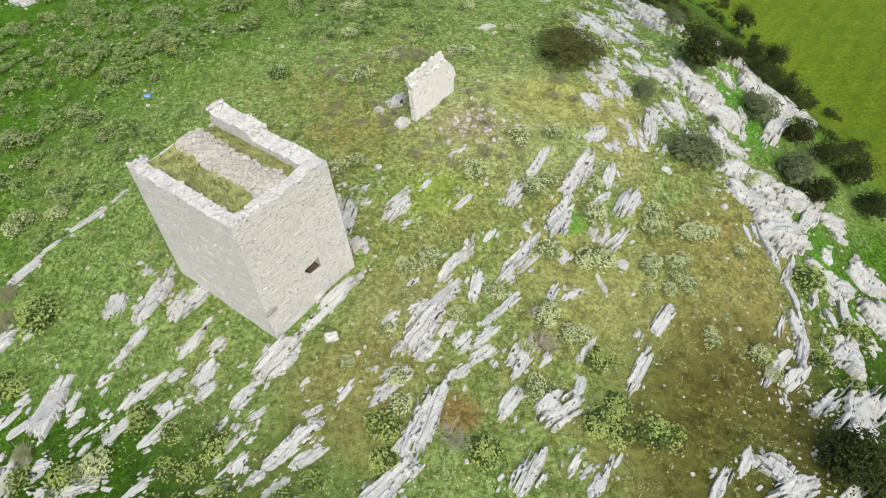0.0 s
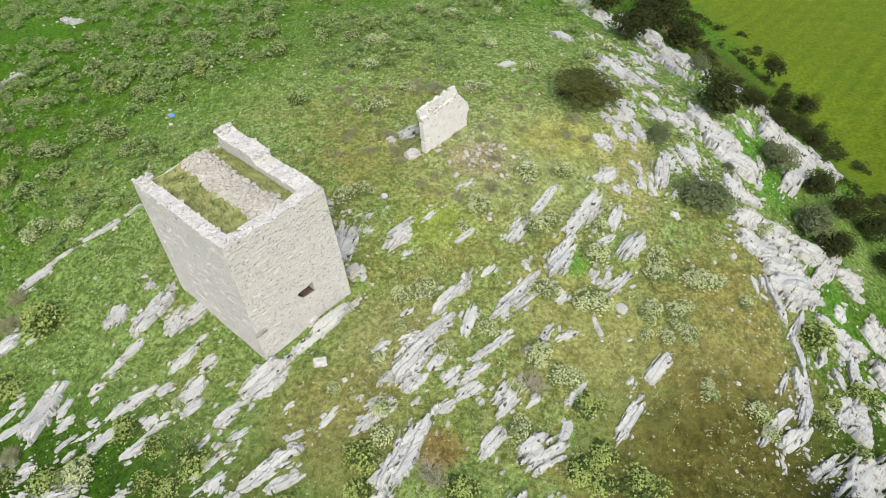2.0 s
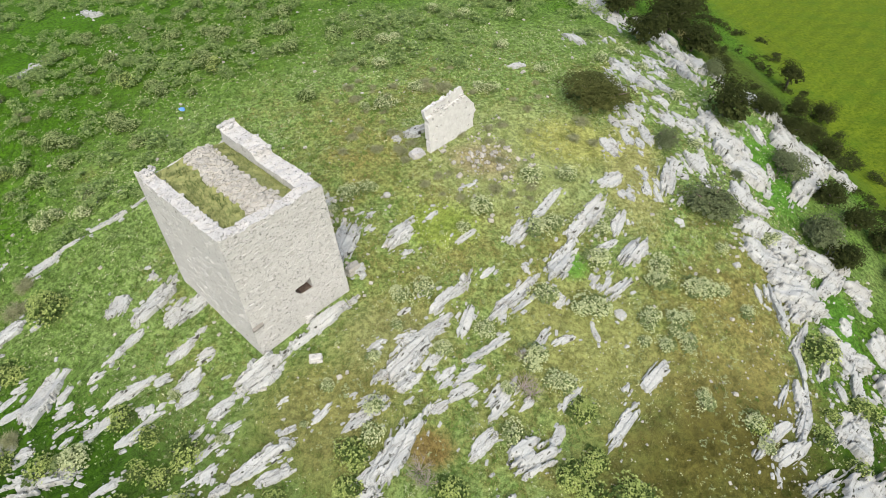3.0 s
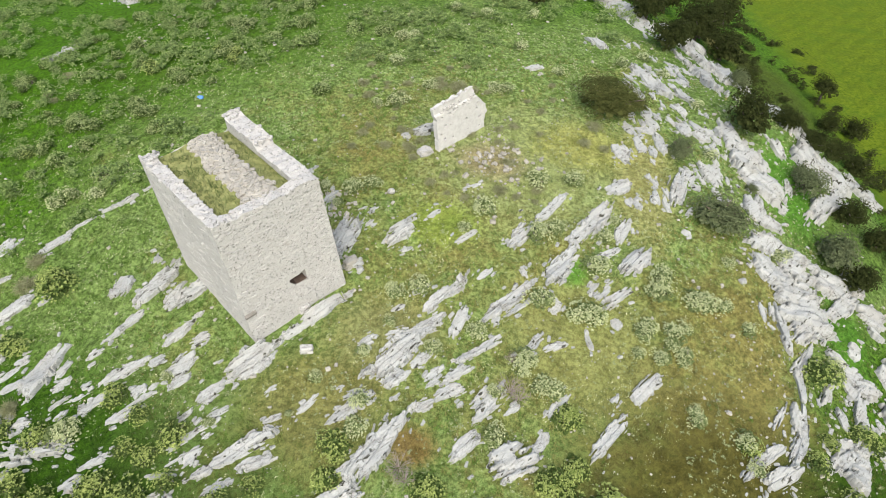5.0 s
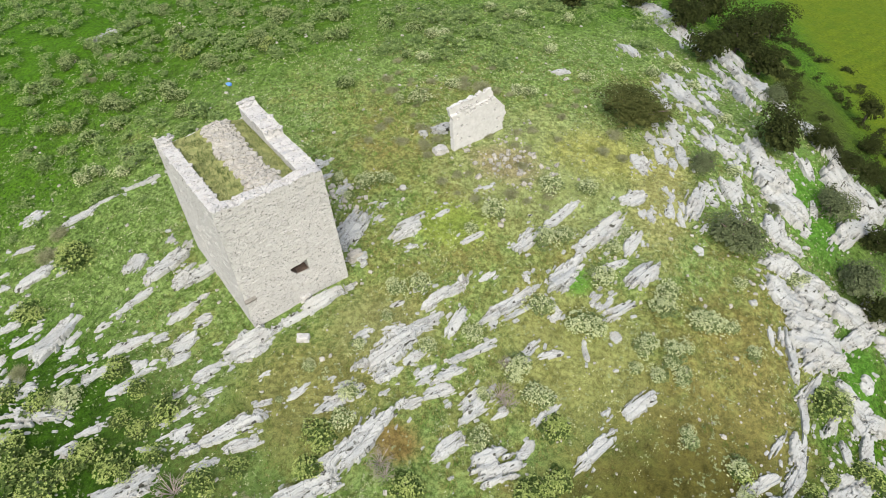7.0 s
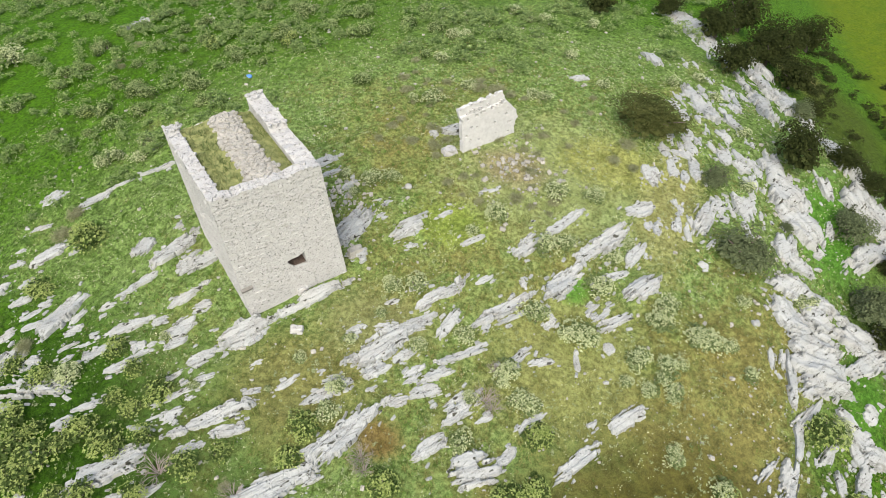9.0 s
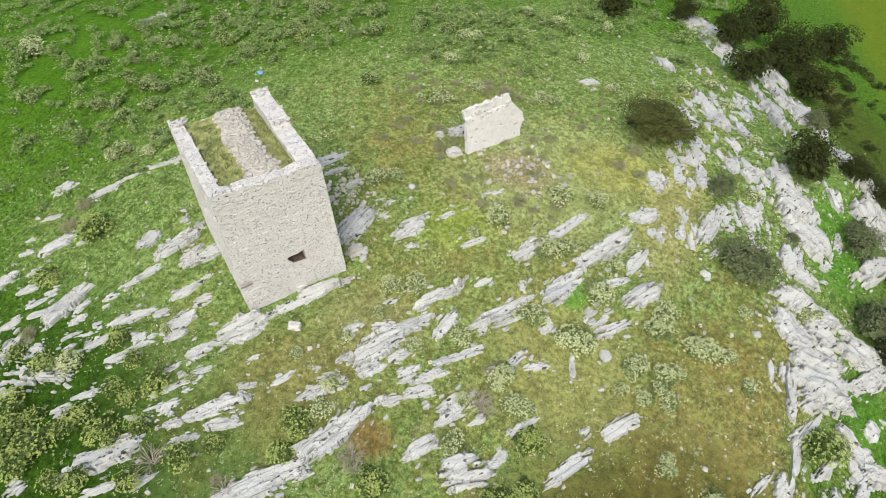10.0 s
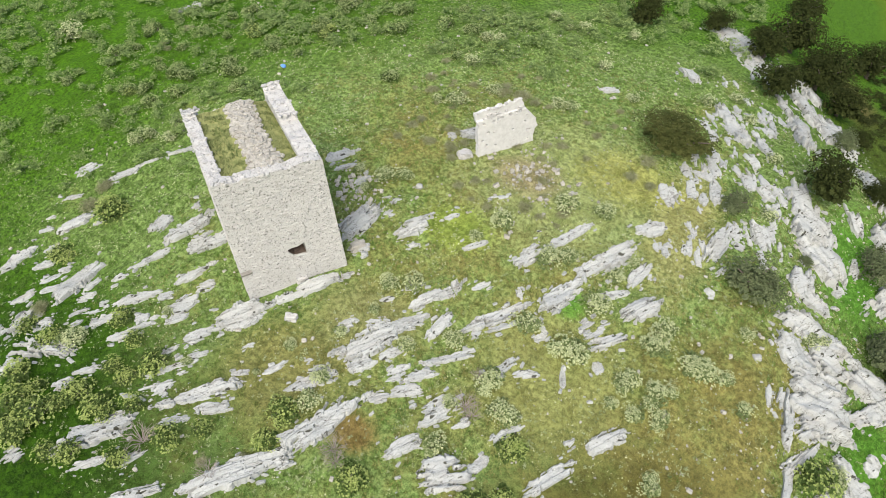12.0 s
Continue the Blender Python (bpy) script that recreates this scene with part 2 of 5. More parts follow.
M_DRY_TURF = make_plain("dry_turf_blade", (0.19, 0.185, 0.06), (0.38, 0.37, 0.14), 0.8, 0.8, 0.2, 0.0, 0.5, True, True)
M_FLOWER = make_plain("pale_blossom", (0.36, 0.40, 0.22), (0.54, 0.57, 0.36), 3, bump=0.0)
M_BLUE = make_plain("blue_plastic", (0.05, 0.17, 0.50), (0.11, 0.28, 0.62), 9, 0.4, 0.5)


# ---- helpers for building ----
def mesh_object(name, verts, faces, material, parent=None, smooth=False):
    me = bpy.data.meshes.new(name)
    me.from_pydata([tuple(v) for v in verts] if not isinstance(verts, np.ndarray) else verts.tolist(), [], faces if not isinstance(faces, np.ndarray) else faces.tolist())
    me.materials.append(material)
    if smooth:
        me.polygons.foreach_set("use_smooth", [True] * len(me.polygons))
    me.update()
    ob = new(name, me)
    if parent is not None:
        ob.parent = parent
    return ob


def part(name, bm, material, parent, label="", smooth=False):
    me = bpy.data.meshes.new(name)
    bm.to_mesh(me)
    bm.free()
    me.materials.append(material)
    if smooth:
        me.polygons.foreach_set("use_smooth", [True] * len(me.polygons))
    ob = new(name, me)
    if parent is not None:
        ob.parent = parent
    if label:
        ob["label"] = label
    return ob


def soft_ramp(u, w):
    return w * np.logaddexp(0, u / w)


def terrain(x, y):
    """Height of the hill at x, y: a crown that slopes away, with a steep flank towards the east."""
    x, y = np.asarray(x, float), np.asarray(y, float)
    e = x + 0.1 * (y - 30)
    z = -2.949 - 0.0684 * x + 0.1722 * y
    z = z - 0.2131 * soft_ramp(-x - 12, 4) + 0.121 * soft_ramp(14 - y, 3) - 0.1889 * soft_ramp(y - 38, 4) - 0.1575 * soft_ramp(y - 28, 4)
    z = z - 0.0748 * soft_ramp(e - 8, 3) - 0.3749 * soft_ramp(e - 15, 2) + 0.1248 * soft_ramp(e - 22, 2) + 0.4348 * soft_ramp(e - 33, 2)
    z = z + 1.6 * np.exp(-((x - 19) ** 2 + (y - 38) ** 2) / 30) - 1.8 * np.exp(-((x - 32) ** 2 / 40 + (y - 44) ** 2 / 150))
    z = z + 0.07 * np.sin(1.3 * x + 0.9 * y) * np.sin(0.8 * x - 1.1 * y) + 0.05 * np.sin(2.7 * x - 1.9 * y + 1.3)
    return z


def ground_z(x, y):
    return float(terrain(x, y))


# ---- ground ----
def axis(lo, hi, step, reach):
    core = list(np.arange(lo, hi, step))
    out, d, v = [], step, hi
    while v < reach:
        out.append(v)
        d *= 1.25
        v += d
    before, d, v = [], step, lo - step
    while v > -reach:
        before.append(v)
        d *= 1.25
        v -= d
    return np.array(before[::-1] + core + out)


gx, gy = axis(-46, 44, 0.4, 900), axis(0, 84, 0.4, 900)
GX, GY = np.meshgrid(gx, gy)
GZ = terrain(GX, GY) + 0.05 * np.random.RandomState(3).rand(*GX.shape)
nx = len(gx)
gi = (np.arange(len(gy) - 1)[:, None] * nx + np.arange(nx - 1)[None, :]).ravel()
ground = mesh_object("ground", np.stack([GX.ravel(), GY.ravel(), GZ.ravel()], 1), np.stack([gi, gi + 1, gi + nx + 1, gi + nx], 1), M_GROUND, smooth=True)
tagged(ground, "grassy hilltop with green and dry olive turf", "ground", kind="structure")

# ---- limestone ----
TAKEN = set()   # cells of 0.2 m that rock covers
CELL = 0.2
BEDS = []


def outcrop(x, y, length, width, turn, height, label="pale grey limestone outcrop breaking through the turf", res=None, seed=[0]):
    """A bed of rock: ragged in plan, grooved along its strike, sunk into the ground."""
    seed[0] += 1
    s = seed[0] * 7.31
    res = res or max(0.045, min(0.11, math.sqrt(length * width) / 34))
    nu, nv = max(6, int(length * 1.25 / res)), max(6, int(width * 1.4 / res))
    a = radians(turn)
    ca, sa = math.cos(a), math.sin(a)
    verts, level = [], []
    for i in range(nu + 1):
        u = (i / nu - 0.5) * 1.25 * length
        for j in range(nv + 1):
            v = (j / nv - 0.5) * 1.4 * width
            px, py = x + u * ca - v * sa, y + u * sa + v * ca
            r = (abs(2 * u / length) ** 2.3 + abs(2 * v / width) ** 2.3) ** (1 / 2.3)
            rag = noise.fractal((u * 0.7 + s, v * 2.4, s), 0.8, 2.1, 5)
            fine = noise.fractal((u * 3.2 + s, v * 6.0, s + 5), 0.7, 2.2, 3)
            crack = abs(noise.noise((u * 0.28 + s, v * 3.1 + 0.12 * math.sin(u * 1.7), s + 9)))
            crack = max(0.0, 0.10 - crack) / 0.10
            cross = max(0.0, 0.05 - abs(noise.noise((u * 1.3 + s, v * 0.6, s + 19)))) / 0.05
            d = 1.02 - r + 0.40 * rag + 0.2 * fine - 0.55 * crack - 0.25 * cross
            rise = max(-1.0, min(1.0, d * 6.5))
            step = noise.noise((u * 0.35 + s, v * 1.1 + s, 3.0)) + 0.5 * noise.noise((u * 0.9 + s, v * 3.0 + s, 13.0))
            h = 0.62 * height * rise * (0.75 + 0.6 * step) if rise > 0 else 0.5 * height * rise - 0.04
            bed = v * 2.6 + 0.5 * noise.noise((u * 0.45 + s, v * 0.7, s + 31)) + 0.12 * fine
            h += (0.17 * height if height < 0.5 else 0.035) * (bed - math.floor(bed) - 0.5) * (rise > 0)
            h += (0.018 * fine + 0.008 * noise.noise((u * 9, v * 9, s))) * (rise > 0)
            verts.append((px, py, h))
            level.append(rise)
            if rise > 0.1:
                TAKEN.add((int(px // CELL), int(py // CELL)))
    va = np.array(verts)
    va[:, 2] += terrain(va[:, 0], va[:, 1]) + 0.03
    faces, k = [], nv + 1
    for i in range(nu):
        for j in range(nv):
            q = (i * k + j, (i + 1) * k + j, (i + 1) * k + j + 1, i * k + j + 1)
            if max(level[p] for p in q) > -0.35:
                faces.append(q)
    if not faces:
        return None
    used = sorted({p for f in faces for p in f})
    back = {p: n for n, p in enumerate(used)}
    ob = mesh_object("rock_outcrop", va[used], [tuple(back[p] for p in f) for f in faces], M_ROCK, smooth=height > 0.5)
    BEDS.append((x, y, length, width, a))
    return tagged(ob, label, "rock outcrop", group="limestone outcrops")

outcrop(-25.30, 18.86, 1.56, 0.62, 65, 0.22)
outcrop(-22.02, 19.40, 1.77, 0.78, 51, 0.26)
outcrop(-24.10, 16.62, 1.34, 0.48, 31, 0.17)
outcrop(-21.75, 14.99, 2.27, 0.80, 53, 0.29)
outcrop(-20.42, 15.70, 0.72, 0.31, 53, 0.10)
outcrop(-21.54, 13.20, 0.84, 0.69, 22, 0.20)
outcrop(-19.22, 12.34, 0.88, 0.60, 50, 0.18)
outcrop(-17.81, 12.07, 2.92, 1.40, 78, 0.46)
outcrop(-16.93, 12.16, 1.14, 0.55, 76, 0.18)
outcrop(-18.10, 9.63, 0.57, 0.39, 59, 0.12)
outcrop(-17.23, 9.31, 0.60, 0.40, 93, 0.12)
outcrop(-15.92, 8.43, 3.31, 1.12, 20, 0.41)
outcrop(-13.29, 7.33, 0.91, 0.73, 61, 0.21)
outcrop(-12.77, 8.38, 1.39, 0.38, 38, 0.15)
outcrop(-15.59, 10.05, 0.70, 0.26, 54, 0.10)
outcrop(-14.52, 10.76, 1.91, 0.48, 54, 0.20)
outcrop(-13.80, 12.50, 2.25, 0.64, 44, 0.25)
outcrop(-15.23, 11.61, 0.55, 0.28, 43, 0.10)
outcrop(-12.86, 10.44, 1.20, 0.45, 49, 0.16)
outcrop(-12.49, 11.74, 0.91, 0.46, 38, 0.15)
outcrop(-16.38, 16.81, 1.66, 1.13, 87, 0.34)
outcrop(-14.47, 17.24, 3.15, 1.17, 67, 0.42)
outcrop(-15.25, 18.74, 0.61, 0.72, 29, 0.19)
outcrop(-15.02, 14.63, 2.11, 0.51, 58, 0.22)
outcrop(-13.01, 16.71, 1.64, 1.01, 63, 0.31)
outcrop(-12.3, 17.25, 2.2, 0.85, 64, 0.3)
outcrop(-11.94, 14.97, 2.15, 0.45, 61, 0.21)
outcrop(-10.94, 14.65, 1.09, 0.75, 45, 0.22)
outcrop(-12.43, 13.28, 0.86, 0.50, 45, 0.15)
outcrop(-11.18, 13.19, 1.73, 0.74, 70, 0.25)
outcrop(-9.94, 10.98, 0.82, 0.30, 54, 0.11)
outcrop(-9.25, 12.11, 1.86, 0.65, 57, 0.24)
outcrop(-8.13, 13.92, 2.52, 1.24, 52, 0.40)
outcrop(-8.59, 10.35, 0.63, 0.21, 39, 0.10)
outcrop(-7.06, 9.85, 3.83, 0.72, 44, 0.35)
outcrop(-7.30, 8.45, 1.39, 0.46, 42, 0.17)
outcrop(-6.04, 9.61, 1.48, 0.55, 30, 0.20)
outcrop(-9.40, 9.05, 1.25, 0.18, 47, 0.10)
outcrop(-6.12, 16.45, 5.0, 0.66, 52, 0.30)
outcrop(-9.60, 25.15, 2.1, 0.75, 47, 0.28)
outcrop(-8.75, 24.45, 1.2, 0.4, 42, 0.2)
outcrop(-4.68, 19.95, 0.7, 0.5, 35, 0.25)
outcrop(-3.35, 30.3, 1.7, 0.65, 48, 0.42, "low stub of tumbled pale masonry")
outcrop(4.25, 11.75, 1.9, 1.6, 35, 0.52, "large rounded pale limestone block in turf")
outcrop(-4.3, 29.4, 0.6, 0.4, 20, 0.25, "low stub of tumbled pale masonry")
outcrop(-4.83, 12.48, 1.49, 0.38, 56, 0.16)
outcrop(-3.58, 13.45, 0.49, 0.28, 34, 0.10)
outcrop(-2.92, 12.53, 2.38, 0.73, 46, 0.28)
outcrop(-2.32, 10.08, 1.25, 0.47, 55, 0.17)
outcrop(-1.29, 11.27, 4.00, 1.17, 70, 0.46)
outcrop(-1.65, 15.43, 3.45, 1.24, 56, 0.45)
outcrop(-1.00, 16.85, 2.43, 0.69, 26, 0.27)
outcrop(-0.38, 17.50, 1.39, 0.57, 45, 0.20)
outcrop(-1.36, 14.38, 1.24, 0.64, 44, 0.21)
outcrop(0.10, 19.17, 3.13, 0.66, 55, 0.30)
outcrop(1.69, 20.63, 1.04, 0.36, 48, 0.13)
outcrop(0.92, 17.67, 2.03, 0.48, 75, 0.21)
outcrop(1.40, 15.23, 1.57, 0.46, 40, 0.18)
outcrop(2.09, 16.46, 2.58, 0.57, 38, 0.25)
outcrop(0.21, 13.40, 1.00, 0.55, 40, 0.17)
outcrop(1.20, 14.23, 1.42, 0.66, 38, 0.22)
outcrop(0.40, 14.48, 0.61, 0.23, 31, 0.10)
outcrop(2.79, 14.11, 2.16, 1.01, 59, 0.33)
outcrop(2.26, 12.02, 1.83, 0.67, 59, 0.24)
outcrop(3.13, 19.40, 3.56, 0.66, 52, 0.32)
outcrop(3.84, 19.29, 1.93, 0.32, 48, 0.16)
outcrop(3.70, 21.03, 0.76, 0.33, 131, 0.11)
outcrop(2.67, 18.11, 0.62, 0.36, 68, 0.11)
outcrop(5.17, 20.07, 1.28, 0.38, -27, 0.15)
outcrop(5.42, 19.41, 0.80, 0.45, 61, 0.14)
outcrop(3.26, 23.51, 2.18, 0.94, 61, 0.32)
outcrop(4.70, 25.65, 2.55, 0.49, 59, 0.23)
outcrop(5.55, 21.97, 2.95, 1.17, 57, 0.41)
outcrop(6.36, 24.22, 2.61, 0.88, 62, 0.32)
outcrop(7.16, 25.44, 2.80, 1.24, 57, 0.42)
outcrop(7.60, 23.07, 2.11, 0.40, 43, 0.19)
outcrop(8.60, 24.99, 2.23, 0.75, 74, 0.28)
outcrop(9.22, 22.99, 2.36, 1.20, 57, 0.39)
outcrop(7.22, 21.08, 1.27, 0.43, 56, 0.16)
outcrop(8.39, 20.71, 2.06, 0.68, 47, 0.25)
outcrop(8.42, 19.25, 0.74, 0.55, -47, 0.16)
outcrop(4.56, 17.29, 1.93, 0.51, 60, 0.21)
outcrop(4.14, 16.53, 1.08, 0.28, 51, 0.12)
outcrop(5.60, 17.32, 1.33, 0.38, 33, 0.15)
outcrop(7.12, 18.16, 1.24, 0.33, -66, 0.14)
outcrop(8.60, 17.60, 0.42, 0.25, 26, 0.10)
outcrop(5.96, 14.64, 1.88, 0.44, 55, 0.19)
outcrop(5.39, 12.74, 1.09, 0.48, 65, 0.16)
outcrop(9.76, 16.25, 1.99, 0.70, 54, 0.26)
outcrop(8.55, 15.54, 0.60, 0.27, 72, 0.10)
outcrop(8.22, 13.64, 2.86, 0.69, 56, 0.29)
outcrop(8.15, 27.96, 1.71, 0.83, 41, 0.27)
outcrop(8.46, 30.99, 1.63, 1.00, -55, 0.31)
outcrop(-3.01, 22.25, 2.04, 1.09, 49, 0.35)
outcrop(-5.73, 21.49, 2.85, 1.36, 80, 0.45)
outcrop(-4.92, 19.87, 1.05, 0.53, 30, 0.17)
outcrop(-7.28, 24.03, 1.11, 0.45, 65, 0.16)
outcrop(-4.82, 23.53, 0.91, 0.36, 50, 0.13)
outcrop(-4.71, 22.52, 0.61, 0.27, 45, 0.10)
outcrop(0.14, 26.20, 1.13, 0.26, 32, 0.11)
outcrop(2.46, 39.14, 1.25, 0.56, 30, 0.19)
outcrop(11.63, 29.17, 3.14, 1.02, 77, 0.38)
outcrop(10.68, 32.60, 2.10, 0.80, -75, 0.28)
outcrop(10.00, 33.74, 1.42, 0.83, -6, 0.26)
outcrop(10.52, 40.08, 4.89, 1.04, -57, 0.47)
outcrop(10.49, 39.51, 2.14, 0.45, -68, 0.20)
outcrop(12.78, 42.39, 3.23, 0.37, -79, 0.24)
outcrop(12.66, 38.39, 2.89, 0.72, -67, 0.30)
outcrop(12.19, 34.61, 1.38, 0.89, -57, 0.27)
outcrop(12.05, 36.81, 1.26, 0.60, -45, 0.20)
outcrop(13.34, 34.19, 1.05, 0.84, -25, 0.33)
outcrop(13.65, 30.81, 1.88, 1.09, -55, 0.47)
outcrop(12.70, 29.54, 0.58, 0.64, -12, 0.17)
outcrop(12.17, 30.32, 1.36, 0.37, -66, 0.15)
outcrop(12.20, 27.32, 0.98, 0.25, 65, 0.10)
outcrop(12.00, 25.84, 0.65, 0.43, -1, 0.13)
outcrop(6.76, 45.29, 2.20, 1.13, -54, 0.36)
outcrop(14.0, 50.2, 4.6, 1.2, -62, 0.6)
outcrop(15.2, 48.4, 4.6, 1.3, -64, 0.6)
outcrop(13.3, 47.0, 3.4, 0.8, -66, 0.4)
outcrop(17.06, 46.53, 5.11, 2.90, -58, 0.88)
outcrop(14.76, 42.91, 5.21, 1.41, -78, 0.79)
outcrop(15.0, 52.6, 3.6, 1.4, -58, 0.6)
outcrop(13.2, 53.0, 3.0, 1.0, -62, 0.5)
outcrop(8.92, 56.03, 5.34, 3.18, -50, 0.55)
outcrop(9.82, 53.82, 5.23, 2.39, -61, 0.55)
outcrop(15.13, 34.69, 3.08, 1.41, -66, 0.65)
outcrop(16.11, 33.10, 2.37, 1.99, -25, 0.78)
outcrop(17.01, 31.65, 2.87, 2.33, -34, 0.88)
outcrop(16.13, 29.30, 1.89, 1.28, -70, 0.52)
outcrop(17.11, 28.59, 1.55, 1.13, -11, 0.45)
outcrop(18.33, 35.15, 1.45, 1.08, -56, 0.43)
outcrop(18.10, 30.17, 0.49, 0.86, -22, 0.30)
outcrop(19.89, 39.58, 4.56, 2.76, -62, 0.88)
outcrop(20.55, 35.90, 1.85, 3.22, -30, 0.88)
outcrop(22.25, 35.90, 2.60, 2.79, -8, 0.88)
outcrop(22.93, 35.59, 2.04, 2.79, -57, 0.88)
outcrop(21.50, 32.57, 6.11, 1.09, 51, 0.76)
outcrop(20.57, 32.36, 1.15, 0.43, 55, 0.21)
outcrop(26.17, 37.58, 2.49, 3.36, 7, 0.88)
outcrop(24.82, 37.32, 3.94, 0.57, 42, 0.45)
outcrop(17.17, 26.67, 3.92, 1.42, -3, 0.71)
outcrop(16.55, 24.86, 2.25, 1.43, -42, 0.60)
outcrop(18.11, 25.60, 1.72, 1.32, -6, 0.53)
outcrop(17.58, 23.79, 2.20, 1.99, 4, 0.76)
outcrop(20.29, 25.78, 2.97, 1.75, -15, 0.74)
outcrop(18.31, 23.18, 2.84, 3.12, 8, 0.88)
outcrop(20.67, 24.59, 3.45, 1.02, 49, 0.55)
outcrop(18.26, 22.06, 2.73, 1.23, 43, 0.57)
outcrop(16.82, 21.34, 2.59, 0.56, -80, 0.35)
outcrop(17.70, 20.20, 2.61, 0.67, 63, 0.39)
outcrop(22.03, 26.91, 1.65, 2.12, -10, 0.76)
outcrop(17.34, 18.52, 2.08, 0.60, -91, 0.33)
outcrop(16.95, 16.67, 2.17, 0.89, -94, 0.43)
outcrop(16.54, 15.13, 2.28, 0.72, 66, 0.38)
outcrop(14.36, 13.60, 1.98, 0.65, 49, 0.34)
outcrop(15.38, 14.69, 2.10, 0.52, 41, 0.31)
outcrop(15.97, 16.56, 2.02, 0.34, 65, 0.24)
outcrop(15.68, 13.82, 1.92, 0.79, 37, 0.38)
outcrop(20.15, 20.57, 2.51, 0.89, -43, 0.45)
outcrop(21.10, 19.88, 1.71, 1.06, 8, 0.44)
outcrop(20.18, 19.62, 1.47, 0.67, -56, 0.31)
outcrop(20.38, 17.77, 3.55, 0.74, -99, 0.47)
outcrop(18.86, 19.03, 2.49, 0.56, 58, 0.35)
outcrop(19.33, 17.72, 1.15, 0.66, -76, 0.28)
outcrop(19.52, 16.33, 1.60, 0.96, -1, 0.41)
outcrop(19.62, 15.33, 1.27, 2.28, -17, 0.79)
outcrop(20.92, 22.00, 0.74, 0.97, -17, 0.35)
outcrop(22.76, 25.08, 1.75, 1.39, -5, 0.55)
outcrop(22.79, 23.89, 1.07, 1.06, -8, 0.40)
outcrop(-35.79, 39.18, 3.02, 1.23, 67, 0.42)
outcrop(-21.2, 20.6, 2.0, 0.36, 43, 0.22)
outcrop(-19.3, 22.4, 2.3, 0.42, 43, 0.22)
outcrop(-18.1, 23.6, 1.1, 0.3, 45, 0.16)
outcrop(-24.87, 18.84, 1.09, 0.43, 56, 0.15)
outcrop(2.95, 9.26, 2.39, 1.05, 59, 0.35)
outcrop(5.98, 9.18, 2.07, 0.34, 61, 0.18)
outcrop(5.44, 8.58, 1.35, 0.46, 54, 0.17)
outcrop(10.69, 8.81, 1.69, 0.59, 51, 0.22)
outcrop(11.89, 9.56, 1.65, 0.49, 56, 0.19)
outcrop(13.09, 9.59, 2.21, 1.01, -41, 0.46)
outcrop(13.82, 8.69, 2.81, 1.03, 20, 0.51)
outcrop(-2.76, 8.67, 2.74, 0.95, 36, 0.35)
outcrop(-18.67, 9.12, 1.31, 0.83, 89, 0.25)
outcrop(-17.34, 9.55, 0.93, 0.59, 22, 0.18)
outcrop(-15.79, 8.65, 2.95, 0.67, 9, 0.29)
outcrop(-12.66, 8.51, 1.07, 0.42, 25, 0.15)
outcrop(-9.73, 8.37, 1.14, 0.31, 17, 0.13)
outcrop(17.05, 12.83, 3.45, 0.61, 35, 0.43)
outcrop(18.88, 12.53, 4.65, 1.96, 38, 0.88)
outcrop(19.41, 15.78, 3.01, 1.16, 40, 0.56)
outcrop(23.42, 21.05, 2.37, 1.95, -45, 0.76)
outcrop(22.97, 18.62, 2.41, 2.32, -57, 0.88)
outcrop(16.83, 8.93, 2.24, 0.63, 29, 0.35)
outcrop(-39.59, 53.90, 4.52, 1.18, -32, 0.48)
outcrop(-9.98, 6.40, 3.40, 1.20, 49, 0.44)
outcrop(-9.17, 5.34, 1.98, 0.42, 46, 0.19)
outcrop(-3.57, 7.45, 4.26, 1.14, 52, 0.46)
outcrop(-6.41, 5.33, 2.20, 0.68, 43, 0.26)
outcrop(-12.60, 3.91, 0.82, 0.42, 76, 0.13)
outcrop(-23.02, 11.84, 2.15, 0.92, 71, 0.31)
outcrop(-18.55, 8.64, 1.87, 0.87, 80, 0.29)
outcrop(-20.05, 10.05, 1.25, 0.43, 58, 0.16)
outcrop(-16.74, 7.01, 1.17, 0.67, 44, 0.21)


# smaller broken beds between the large ones
rnd_beds = random.Random(17)


def broken_beds(count, x0, x1, y0, y1, turn, spread):
    done = 0
    while done < count:
        x, y = rnd_beds.uniform(x0, x1), rnd_beds.uniform(y0, y1)
        if noise.noise((x * 0.3, y * 0.3, 11.0)) < 0.0 or (int(x // CELL), int(y // CELL)) in TAKEN or (-14 < x < -4 and 14 < y < 23):
            continue
        ln = rnd_beds.uniform(0.4, 1.5)
        outcrop(x, y, ln, ln * rnd_beds.uniform(0.25, 0.5), turn + rnd_beds.uniform(-spread, spread), rnd_beds.uniform(0.08, 0.2), "small broken bed of pale limestone in turf")
        done += 1


broken_beds(78, 8.8, 14.5, 27, 52, 116, 14)
broken_beds(26, 14, 22, 10, 36, 105, 25)
broken_beds(34, -24, -6, 6, 15, 50, 14)
broken_beds(22, -6, 10, 8, 24, 48, 14)


# ---- tower ----
FL, FR, BL, BR = Vector((-8.2, 15.05)), Vector((-5.15, 18.72)), Vector((-13.25, 18.6)), Vector((-10.2, 22.25))
TOP = 7.5
W_A, W_B = 4.75, 6.15       # metres along the front and along the side
THICK = (0.56, 0.84, 0.40, 0.58)   # front, east, back, west walls


